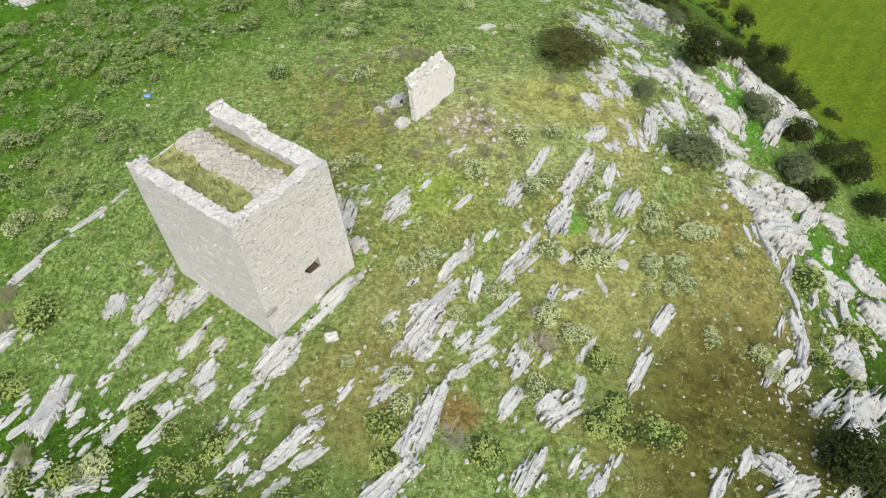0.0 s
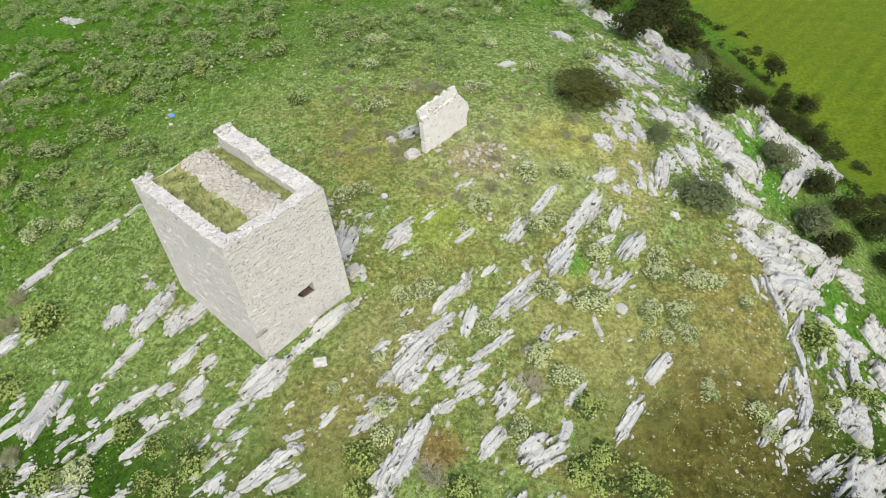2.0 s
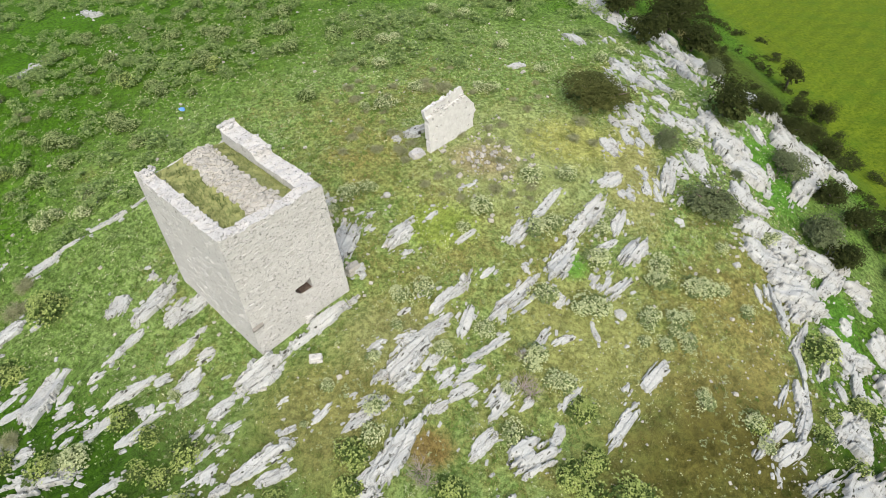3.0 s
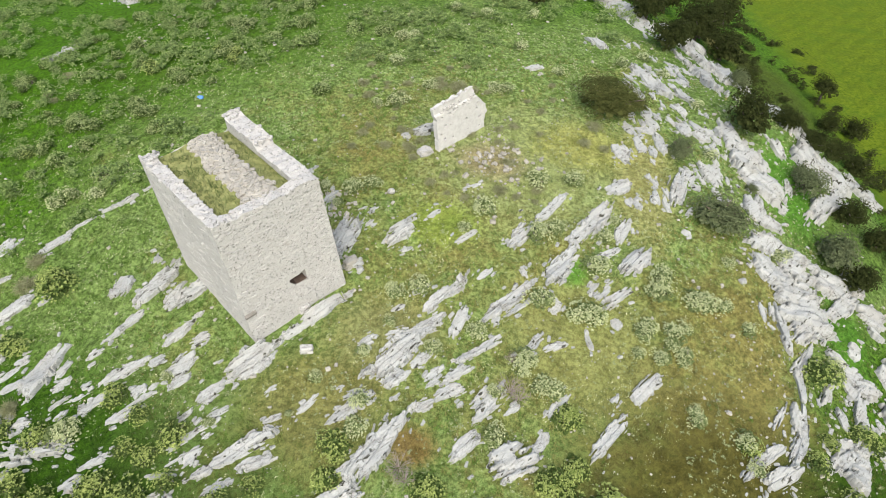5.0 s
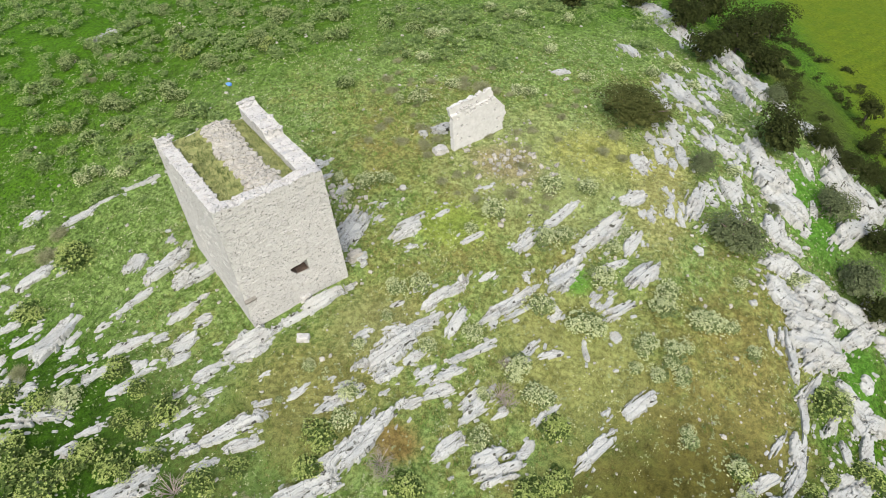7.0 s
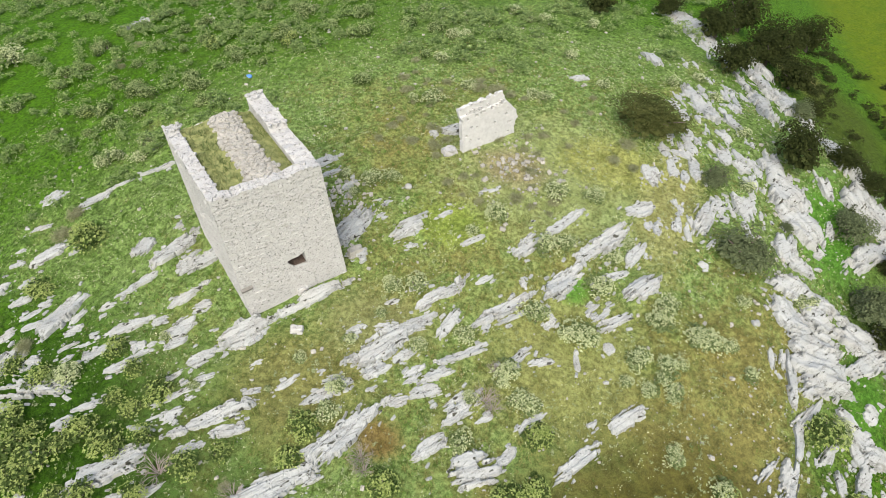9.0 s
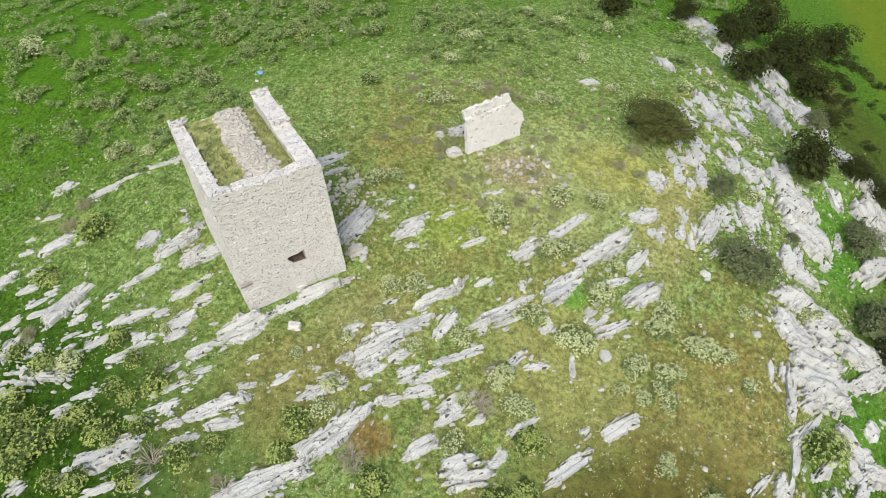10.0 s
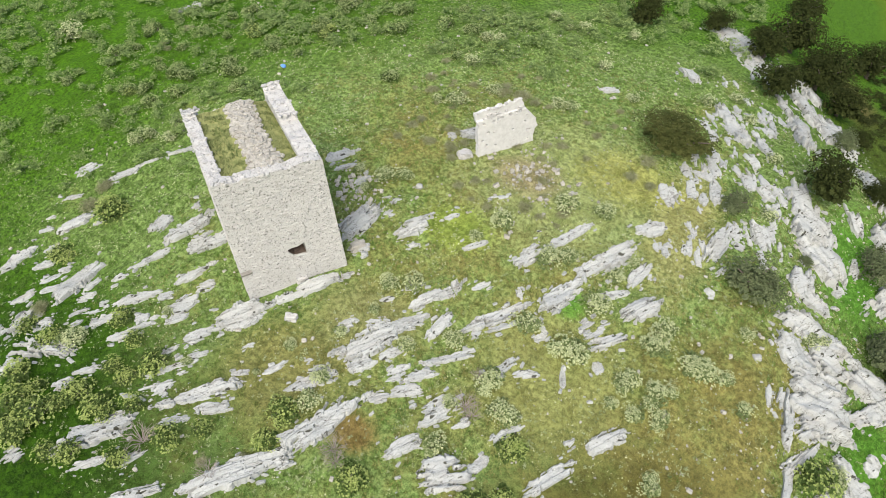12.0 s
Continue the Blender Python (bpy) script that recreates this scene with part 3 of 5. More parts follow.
def tower_point(a, b, z, out=0.0):
    """a metres along the front, b metres into the side, at height z; the walls lean in a little."""
    u, v = a / W_A, b / W_B
    lean = 0.022 * (TOP - z)
    u = u + (u - 0.5) * 2 * (lean + out) / W_A
    v = v + (v - 0.5) * 2 * (lean + out) / W_B
    p = FL * (1 - u) * (1 - v) + FR * u * (1 - v) + BL * (1 - u) * v + BR * u * v
    return Vector((p.x, p.y, z))


def wall_top(face, s):
    """Height of the broken wall tops, s metres along each face."""
    n = 0.16 * noise.noise((s * 1.3, face * 9.1, 0.4)) + 0.08 * noise.noise((s * 4.0, face * 3.7, 2.4))
    if face == 0:      # front: drops at its middle
        return 7.44 + n - 0.08 * math.exp(-((s - 2.2) / 1.0) ** 2)
    if face == 1:      # east side, with a step up at its far half
        return 7.45 + n * 0.7 + (0.35 if s > 3.3 else 0.0) + (0.12 if s > 5.6 else 0)
    if face == 2:      # back: worn down
        return 7.08 + n * 0.8 + (0.4 if s < 0.72 else 0.0) + (0.82 if s > W_A - 0.72 else 0.0)
    return 7.4 + n * 0.6 + 0.2 * (s > 5.5)


tower = new("ruined_tower")
tower.location = (-9.2, 18.6, 0)
bpy.context.view_layer.update()
T_INV = Matrix.Translation((9.2, -18.6, 0))
HOLE = (2.27, 3.08, 2.25, 2.78)   # the opening in the front: a from, to; z from, to
BASE = -1.2


def wall_grid(face):
    """One wall as a thick slab with a ragged top; the front has its opening cut through."""
    span = (W_A, W_B, W_A, W_B)[face]
    cuts = list(np.arange(0, span, 0.25)) + [span]
    rows = [BASE, 0.0, 1.1, HOLE[2], HOLE[3], 3.2, 4.2, 5.2, 6.2]
    if face == 0:
        cuts = sorted(set([c for c in cuts if min(abs(c - HOLE[0]), abs(c - HOLE[1])) > 0.1] + [HOLE[0], HOLE[1]]))

    def at(s, z, depth):
        if face == 0:
            return tower_point(s, depth, z)
        if face == 1:
            return tower_point(W_A - depth, s, z)
        if face == 2:
            return tower_point(s, W_B - depth, z)
        return tower_point(depth, s, z)

    # side walls run between the front and back walls
    lo, hi = (0.0, span) if face in (0, 2) else (THICK[0], span - THICK[2])
    cuts = [c for c in cuts if lo + 0.05 < c < hi - 0.05]
    cuts = [lo] + cuts + [hi]
    bm = bmesh.new()
    grid = {}
    for i, s in enumerate(cuts):
        for j in range(len(rows) + 1):
            z = rows[j] if j < len(rows) else wall_top(face, s)
            for k, d in enumerate((0.0, THICK[face])):
                zz = z
                if face == 0 and j == 4:   # the opening's broken head rises to one side
                    zz = z - 0.05 * (abs(s - HOLE[0]) < 0.01) + 0.14 * (abs(s - HOLE[1]) < 0.01)
                if face == 0 and j == 3:   # and its sill drops away from the other
                    zz = z + 0.33 * (abs(s - HOLE[0]) < 0.01) - 0.06 * (abs(s - HOLE[1]) < 0.01)
                grid[i, j, k] = bm.verts.new(T_INV @ at(s, zz, d))
    nj = len(rows)
    for i in range(len(cuts) - 1):
        for j in range(nj):
            hole = face == 0 and j == 3 and cuts[i] >= HOLE[0] - 0.01 and cuts[i + 1] <= HOLE[1] + 0.01
            if hole:
                bm.faces.new((grid[i, j, 0], grid[i + 1, j, 0], grid[i + 1, j, 1], grid[i, j, 1]))
                bm.faces.new((grid[i, j + 1, 0], grid[i, j + 1, 1], grid[i + 1, j + 1, 1], grid[i + 1, j + 1, 0]))
                if cuts[i] <= HOLE[0] + 0.01:
                    bm.faces.new((grid[i, j, 0], grid[i, j, 1], grid[i, j + 1, 1], grid[i, j + 1, 0]))
                if cuts[i + 1] >= HOLE[1] - 0.01:
                    bm.faces.new((grid[i + 1, j, 0], grid[i + 1, j + 1, 0], grid[i + 1, j + 1, 1], grid[i + 1, j, 1]))
                continue
            for k in (0, 1):
                bm.faces.new((grid[i, j, k], grid[i + 1, j, k], grid[i + 1, j + 1, k], grid[i, j + 1, k]))
        bm.faces.new((grid[i, nj, 0], grid[i + 1, nj, 0], grid[i + 1, nj, 1], grid[i, nj, 1]))
    for i in (0, len(cuts) - 1):
        for j in range(nj):
            bm.faces.new((grid[i, j, 0], grid[i, j, 1], grid[i, j + 1, 1], grid[i, j + 1, 0]))
    bmesh.ops.recalc_face_normals(bm, faces=bm.faces)
    return bm, at


WALL_NAMES = ("front_wall", "side_wall", "back_wall", "side_wall")
walls, wall_at = [], []
for f in range(4):
    bm, at = wall_grid(f)
    walls.append(part(WALL_NAMES[f], bm, M_MORTAR, tower, ("pale rubble masonry with a small dark opening", "pale rubble masonry, stepped broken top", "low worn rubble masonry", "pale mortared masonry with small holes")[f]))
    wall_at.append(at)


def roof_z(a, b):
    """Surface of the fallen vault inside the walls."""
    hump = math.exp(-((a - 2.5) / 0.75) ** 2)
    side = -0.14 * max(0, (a - 3.2) / 0.75)
    return 7.18 + 0.2 * hump + side + 0.06 * noise.noise((a * 1.7, b * 1.7, 4.0)) + 0.12 * (b / W_B)


def roof_fill():
    bm = bmesh.new()
    na, nb = 26, 34
    v = [[None] * (nb + 1) for _ in range(na + 1)]
    for i in range(na + 1):
        for j in range(nb + 1):
            a = THICK[3] - 0.05 + (W_A - THICK[1] - THICK[3] + 0.1) * i / na
            b = THICK[0] - 0.05 + (W_B - THICK[0] - THICK[2] + 0.1) * j / nb
            v[i][j] = bm.verts.new(T_INV @ tower_point(a, b, roof_z(a, b)))
    for i in range(na):
        for j in range(nb):
            bm.faces.new((v[i][j], v[i + 1][j], v[i + 1][j + 1], v[i][j + 1]))
    return bm


# added sheet over the sill, its dark colour stands for the unlit interior
def sill_earth():
    bm = bmesh.new()
    vs = [[bm.verts.new(T_INV @ tower_point(HOLE[0] + 0.02 + (HOLE[1] - HOLE[0] - 0.04) * i / 6, 0.03 + THICK[0] * j / 6, HOLE[2] + 0.02 + 0.33 * max(0, 1 - i / 1.7) + 0.08 * j / 6 + 0.02 * noise.noise((i, j, 0.5)))) for j in range(7)] for i in range(7)]
    for i in range(6):
        for j in range(6):
            bm.faces.new((vs[i][j], vs[i + 1][j], vs[i + 1][j + 1], vs[i][j + 1]))
    return bm


part("sill_earth", sill_earth(), M_SILL_DARK, tower, "dark brown sheet standing for the shade in the opening")
def corner_ledge():
    """The broken course at the corner, a weathered sloping ledge."""
    bm = bmesh.new()
    pts = [(-0.03, 2.16, 0.005), (0.48, 2.2, 0.005), (0.5, 2.06, 0.085), (-0.03, 2.03, 0.085), (-0.03, 1.86, 0.01), (0.46, 1.9, 0.01)]
    v = [bm.verts.new(T_INV @ tower_point(a, -out, z)) for a, z, out in pts]
    for f in ((0, 1, 2, 3), (3, 2, 5, 4), (0, 3, 4), (1, 5, 2)):
        bm.faces.new([v[i] for i in f])
    return bm


part("ledge", corner_ledge(), M_LEDGE, tower, "weathered grey ledge at the corner")
part("roof_turf", roof_fill(), M_TURF, tower, "olive turf grown over the fallen vault", smooth=True)


def roof_grass(count):
    r = random.Random(40)
    v, f = [], []
    for i in range(count):
        b = r.uniform(THICK[0] + 0.05, W_B - THICK[2] - 0.05)
        a = r.choice((r.uniform(THICK[3], 1.75), r.uniform(THICK[3], 1.75), r.uniform(3.1, W_A - THICK[1])))
        if noise.noise((a * 2.5, b * 2.5, 6.0)) + 0.5 * r.random() < 0.1:
            continue
        p = T_INV @ tower_point(a, b, roof_z(a, b))
        t, ln = r.uniform(0, 6.28), r.uniform(0.06, 0.16)
        d = Vector((math.cos(t), math.sin(t), 0))
        e = Vector((-d.y, d.x, 0)) * 0.016
        n = len(v)
        v += [p - e, p + e, p + d * ln * 0.7 + Vector((0, 0, ln))]
        f.append((n, n + 1, n + 2))
    return v, f


mesh_object("roof_grass", *roof_grass(3600), M_STRAW_ROOF, tower)["kind"] = "stuff"


def stone_mesh(seed, flat=1.0):
    """A rough block, about one metre across, with chipped corners."""
    rnd = random.Random(seed)
    bm = bmesh.new()
    bmesh.ops.create_cube(bm, size=1.0)
    bmesh.ops.bevel(bm, geom=bm.edges[:] , offset=0.16, segments=1, affect="EDGES")
    for vert in bm.verts:
        vert.co += Vector([rnd.uniform(-0.09, 0.09) for _ in range(3)])
    me = bpy.data.meshes.new("stone")
    bm.to_mesh(me)
    bm.free()
    return me


STONES = [stone_mesh(k) for k in range(10)]


def with_material(meshes, material):
    out = []
    for me in meshes:
        c = me.copy()
        c.materials.append(material)
        out.append(c)
    return out


WALL_STONES = with_material(STONES, M_STONE)
LOOSE_STONES = with_material(STONES, M_RUBBLE)
ROCK_STONES = with_material(STONES, M_ROCK)


class Heap:
    """Many stones joined into one mesh."""

    def __init__(self):
        self.v, self.f, self.n = [], [], 0
        self.cache = []
        for me in STONES:
            co = np.array([v.co[:] for v in me.vertices])
            self.cache.append((co, [tuple(p.vertices) for p in me.polygons]))

    def add(self, k, m):
        co, faces = self.cache[k % len(self.cache)]
        mm = np.array(m)
        self.v.append(co @ mm[:3, :3].T + mm[:3, 3])
        self.f += [tuple(i + self.n for i in f) for f in faces]
        self.n += len(co)

    def build(self, name, material, parent=None):
        return mesh_object(name, np.concatenate(self.v), self.f, material, parent)


# the rubble back of the vault: a stony bed, and its stones, each its own piece
def rubble_mid(b):
    return 2.42 + 0.02 * b + 0.06 * math.sin(b * 1.4)


def rubble_bed():
    bm = bmesh.new()
    rows = []
    for j in range(31):
        b = THICK[0] - 0.1 + (W_B - THICK[0] - THICK[2] + 0.15) * j / 30
        half = 0.66 + 0.10 * noise.noise((b * 2.1, 3.0, 1.0)) + 0.55 * max(0, 1.3 - b) / 1.3
        rows.append([bm.verts.new(T_INV @ tower_point(rubble_mid(b) + half * k / 5, b, roof_z(rubble_mid(b) + half * k / 5, b) + 0.03 + 0.05 * noise.noise((k * 1.3, b * 5, 0)) - 0.05 * (abs(k) == 5))) for k in range(-5, 6)])
    for r0, r1 in zip(rows, rows[1:]):
        for k in range(10):
            bm.faces.new((r0[k], r0[k + 1], r1[k + 1], r1[k]))
    return bm


part("rubble_bed", rubble_bed(), M_RUBBLE, tower, "packed pale rubble of the vault's back")
rnd = random.Random(5)
for i in range(290):
    b = THICK[0] + (W_B - THICK[0] - THICK[2]) * ((i * 0.618034) % 1.0)
    half = 0.68 + 0.5 * max(0, 1.3 - b) / 1.3
    a = rubble_mid(b) + half * rnd.uniform(-1, 1)
    size = rnd.uniform(0.13, 0.27)
    p = T_INV @ tower_point(a, b, roof_z(a, b) + 0.03)
    ob = new("roof_stone", LOOSE_STONES[i % 10])
    ob.parent = tower
    ob.matrix_basis = Matrix.Translation(p) @ Euler((rnd.uniform(-0.3, 0.3), rnd.uniform(-0.3, 0.3), rnd.uniform(0, 6.3))).to_matrix().to_4x4() @ Matrix.Diagonal((size, size * rnd.uniform(0.6, 0.9), size * 0.55, 1))

# ---- the standing fragment of another wall ----
def ruin_outline(z):
    """From and to, along the wall, of the fragment at z metres over its foot."""
    left = np.interp(z, [-0.6, 0, 0.8, 2.2, 2.75, 3.1], [0.0, 0.0, -0.04, -0.02, -0.18, -0.12])
    right = np.interp(z, [-0.6, 0, 0.4, 1.0, 1.35, 1.9, 2.5, 3.0, 3.35], [3.75, 3.72, 3.62, 3.78, 3.84, 3.45, 3.0, 2.74, 2.6])
    return left, right


RUIN_O, RUIN_F, RUIN_N = Vector((-2.12, 28.5)), Vector((0.6, 0.8)), Vector((-0.8, 0.6))
ruin = new("ruined_wall")
ruin.location = (RUIN_O.x, RUIN_O.y, 1.5)


# small holes in the plaster: along, up, half-width
PITS = ((0.35, 2.15, 0.07), (0.62, 1.55, 0.06), (0.95, 2.2, 0.08), (1.3, 2.28, 0.09), (1.48, 2.3, 0.07), (2.0, 2.36, 0.09), (2.35, 2.4, 0.06),
        (2.62, 2.42, 0.08), (2.2, 1.3, 0.05), (3.25, 0.95, 0.09), (3.0, 1.62, 0.06), (0.5, 0.7, 0.07), (1.1, 0.55, 0.05), (0.25, 1.1, 0.06), (3.2, 0.3, 0.06))


def pitted(s, z):
    return max(max(0.0, 1 - ((s - a) ** 2 + ((z - b) * 1.3) ** 2) / (1.8 * h * h)) for a, b, h in PITS)


def ruin_body():
    bm = bmesh.new()
    ns, nz = 96, 84
    grid = {}
    for j in range(nz + 1):
        for i in range(ns + 1):
            f = i / ns
            top = 2.9 + 0.25 * f + 0.16 * noise.noise((f * 9, 1.0, 2.0)) + 0.05 * noise.noise((f * 17, 4.0, 2.0))
            z = -0.6 + (top + 0.6) * j / nz
            lo, hi = ruin_outline(z)
            lo += 0.11 * noise.noise((z * 3.1, 0.0, 7.0)) + 0.06 * noise.noise((z * 9.0, 2.0, 7.0))
            hi += 0.13 * noise.noise((z * 3.3, 5.0, 7.0)) + 0.07 * noise.noise((z * 9.0, 6.0, 7.0))
            s = lo + (hi - lo) * f
            for k, d in enumerate((0.0, 0.32 - 0.10 * f)):
                bump = 0.007 * noise.fractal((s * 7, z * 9, k * 6.0), 0.7, 2.0, 4) + (0.10 * min(1, max(0, (z - 2.42 - 0.05 * f) / 0.06)) + 0.19 * min(1, 2.5 * pitted(s, z)) if k == 0 else 0)
                depth = d + 0.05 * max(z, 0) * (1 - f) + (bump if k == 0 else -bump)
                p = RUIN_F * s + RUIN_N * depth
                grid[i, j, k] = bm.verts.new((p.x, p.y, z))
    for i in range(ns):
        for j in range(nz):
            for k in (0, 1):
                bm.faces.new((grid[i, j, k], grid[i + 1, j, k], grid[i + 1, j + 1, k], grid[i, j + 1, k]))
        bm.faces.new((grid[i, nz, 0], grid[i + 1, nz, 0], grid[i + 1, nz, 1], grid[i, nz, 1]))
    for i in (0, ns):
        for j in range(nz):
            bm.faces.new((grid[i, j, 0], grid[i, j, 1], grid[i, j + 1, 1], grid[i, j + 1, 0]))
    bmesh.ops.recalc_face_normals(bm, faces=bm.faces)
    return bm


part("wall_core", ruin_body(), M_PLASTER, ruin)
tagged(ruin, "standing fragment of a pale plastered rubble wall", "ruined wall")
rnd = random.Random(12)
for i in range(40):
    z = rnd.choice([rnd.uniform(0.0, 2.7), rnd.uniform(2.45, 2.75), 3.0])
    lo, hi = ruin_outline(z)
    s = rnd.uniform(lo + 0.15, hi - 0.15)
    top = z == 3.0
    f = (s - lo) / (hi - lo)
    zz = 2.88 + 0.25 * f if top else z
    depth = (rnd.uniform(0.08, 0.25) if top else 0.05) + 0.05 * max(zz, 0) * (1 - f)
    p = RUIN_F * s + RUIN_N * depth
    size = rnd.uniform(0.10, 0.22) * (1 if top or z > 2.4 else 0.7)
    ob = new("stone", WALL_STONES[i % 10])
    ob.parent = ruin
    ob.matrix_basis = Matrix.Translation((p.x, p.y, zz)) @ Euler((rnd.uniform(-0.2, 0.2), rnd.uniform(-0.2, 0.2), 0.945 + rnd.uniform(-0.2, 0.2))).to_matrix().to_4x4() @ Matrix.Diagonal((size, 0.16 if not top else size * 0.8, size * 0.55, 1))

tagged(tower, "roofless pale rubble stone tower with turf on top", "ruined tower")

# fallen blocks and boulders
BOULDER_BASES = {}


def boulder(x, y, sx, sy, sz, turn, label, material=None, seed=1, sink=0.3, square=0.45, rough=0.2):
    bm = bmesh.new()
    bmesh.ops.create_icosphere(bm, subdivisions=3, radius=0.5)
    for v in bm.verts:
        d = v.co.normalized()
        k = 0.5 / max(abs(d.x), abs(d.y), abs(d.z)) ** square
        v.co = d * k * (1 + rough * noise.fractal(d * 1.5 + Vector((seed * 3.1, 0, 0)), 0.9, 2.0, 4))
    ob = part("boulder", bm, material or M_ROCK, None, smooth=square < 0.6)
    ob.matrix_world = Matrix.Translation((x, y, ground_z(x, y) + sz * (0.5 - sink))) @ Euler((0.12 * (seed % 3 - 1), 0.1, radians(turn))).to_matrix().to_4x4() @ Matrix.Diagonal((sx, sy, sz, 1))
    return tagged(ob, label, "boulder")


boulder(-6.52, 17.0, 0.62, 0.50, 0.5, 50, "squared pale block fallen at the tower's foot", M_STONE, 2, square=0.8)
boulder(-5.69, 14.9, 0.62, 0.38, 0.4, 20, "whitish loose block lying on the turf", M_STONE, 3, square=0.8)
boulder(-2.9, 28.3, 0.9, 0.6, 0.45, 40, "pale boulder beside the ruined wall", M_STONE, 4, square=0.8)
boulder(-4.13, 24.97, 0.42, 0.36, 0.34, 10, "small pale boulder on the turf", M_ROCK, 5)
boulder(-4.98, 19.9, 0.85, 0.5, 0.5, 60, "pale fallen block beside the tower", M_RUBBLE, 6, square=0.8)
boulder(14.86, 23.6, 0.42, 0.34, 0.3, 30, "small rounded pale boulder on dry turf", M_ROCK, 7)
boulder(-4.45, 14.2, 0.26, 0.24, 0.22, 30, "small pale stone on dry turf", M_RUBBLE, 8)


def litter_bag():
    bm = bmesh.new()
    bmesh.ops.create_icosphere(bm, subdivisions=3, radius=0.5)
    for v in bm.verts:
        v.co = v.co * (1 + 0.35 * noise.fractal(v.co * 3.0, 0.9, 2.1, 3))
        v.co.z = v.co.z * 0.55
    ob = part("plastic_bag", bm, M_BLUE, None)
    ob.matrix_world = Matrix.Translation((-18.9, 31.8, ground_z(-18.9, 31.8) + 0.10)) @ Matrix.Diagonal((0.42, 0.28, 0.42, 1))
    return tagged(ob, "crumpled blue plastic bag lying in grass", "litter")


litter_bag()


# ---- shrubs ----
def leaf_cloud(rnd, clumps, leaves, radius, squash, size, width, upright=0.35, hollow=0.55):
    """Leaves in rosettes over a rounded, uneven crown, as vertices and triangles."""
    v, f = [], []
    lobes = [(Vector((rnd.uniform(-0.45, 0.45), rnd.uniform(-0.45, 0.45), rnd.uniform(0.1, 0.5))) * radius, rnd.uniform(0.45, 0.75) * radius) for _ in range(6)]
    for _ in range(clumps):
        c, r = rnd.choice(lobes)
        d = Vector((rnd.gauss(0, 1), rnd.gauss(0, 1), abs(rnd.gauss(0.35, 0.8)))).normalized()
        p = c + d * r * rnd.uniform(hollow, 1.0)
        p.z = max(0.02, p.z * squash)
        axis_dir = (d + Vector((0, 0, upright))).normalized()
        side = axis_dir.orthogonal().normalized()
        for k in range(leaves):
            a = 6.283 * (k + rnd.random()) / leaves
            w = Matrix.Rotation(a, 3, axis_dir) @ side
            way = (axis_dir * rnd.uniform(0.05, 0.9) + w).normalized()
            across = way.cross(axis_dir).normalized() * width * rnd.uniform(0.7, 1.2)
            ln = size * rnd.uniform(0.7, 1.25)
            n = len(v)
            v += [p, p + way * ln * 0.5 + across, p + way * ln, p + way * ln * 0.5 - across]
            f.append((n, n + 1, n + 2, n + 3))
    return v, f


def stems(rnd, count, radius, height, thick):
    bm = bmesh.new()
    for _ in range(count):
        a, r = rnd.uniform(0, 6.283), radius * rnd.uniform(0.3, 1.0)
        p0, p1 = Vector((0, 0, -0.08)), Vector((math.cos(a) * r, math.sin(a) * r, height * rnd.uniform(0.5, 1.0)))
        mid = (p0 + p1) / 2 + Vector((rnd.uniform(-0.1, 0.1), rnd.uniform(-0.1, 0.1), 0.1)) * radius
        tube(bm, [p0, mid, p1], [thick, thick * 0.7, thick * 0.3], 4)
    return bm


def tube(bm, points, radii, sides=6):
    rings = []
    for i, p in enumerate(points):
        q = points[min(i + 1, len(points) - 1)] - points[max(i - 1, 0)]
        a = q.orthogonal().normalized()
        b = q.normalized().cross(a)
        rings.append([bm.verts.new(p + (a * math.cos(6.283 * k / sides) + b * math.sin(6.283 * k / sides)) * radii[i]) for k in range(sides)])
    for r0, r1 in zip(rings, rings[1:]):
        for k in range(sides):
            bm.faces.new((r0[k], r0[(k + 1) % sides], r1[(k + 1) % sides], r1[k]))
    bm.faces.new(rings[-1])


SHRUB_KINDS = {
    0: ("grey_green_shrub", "grey-green leafy shrub with pale tips in turf", M_SHRUB),
    1: ("leafy_shrub", "yellow-green leafy shrub growing among limestone", M_SHRUB_B),
    2: ("dry_brush", "greyish tussock of rough dry grass", M_TUSSOCK),
    4: ("hillside_shrub", "green leafy shrub on the lush hillside", M_HILL),
    3: ("twig_bush", "bare grey twiggy bush with few leaves", M_TWIG),
}
PROTO, USED = {}, set()


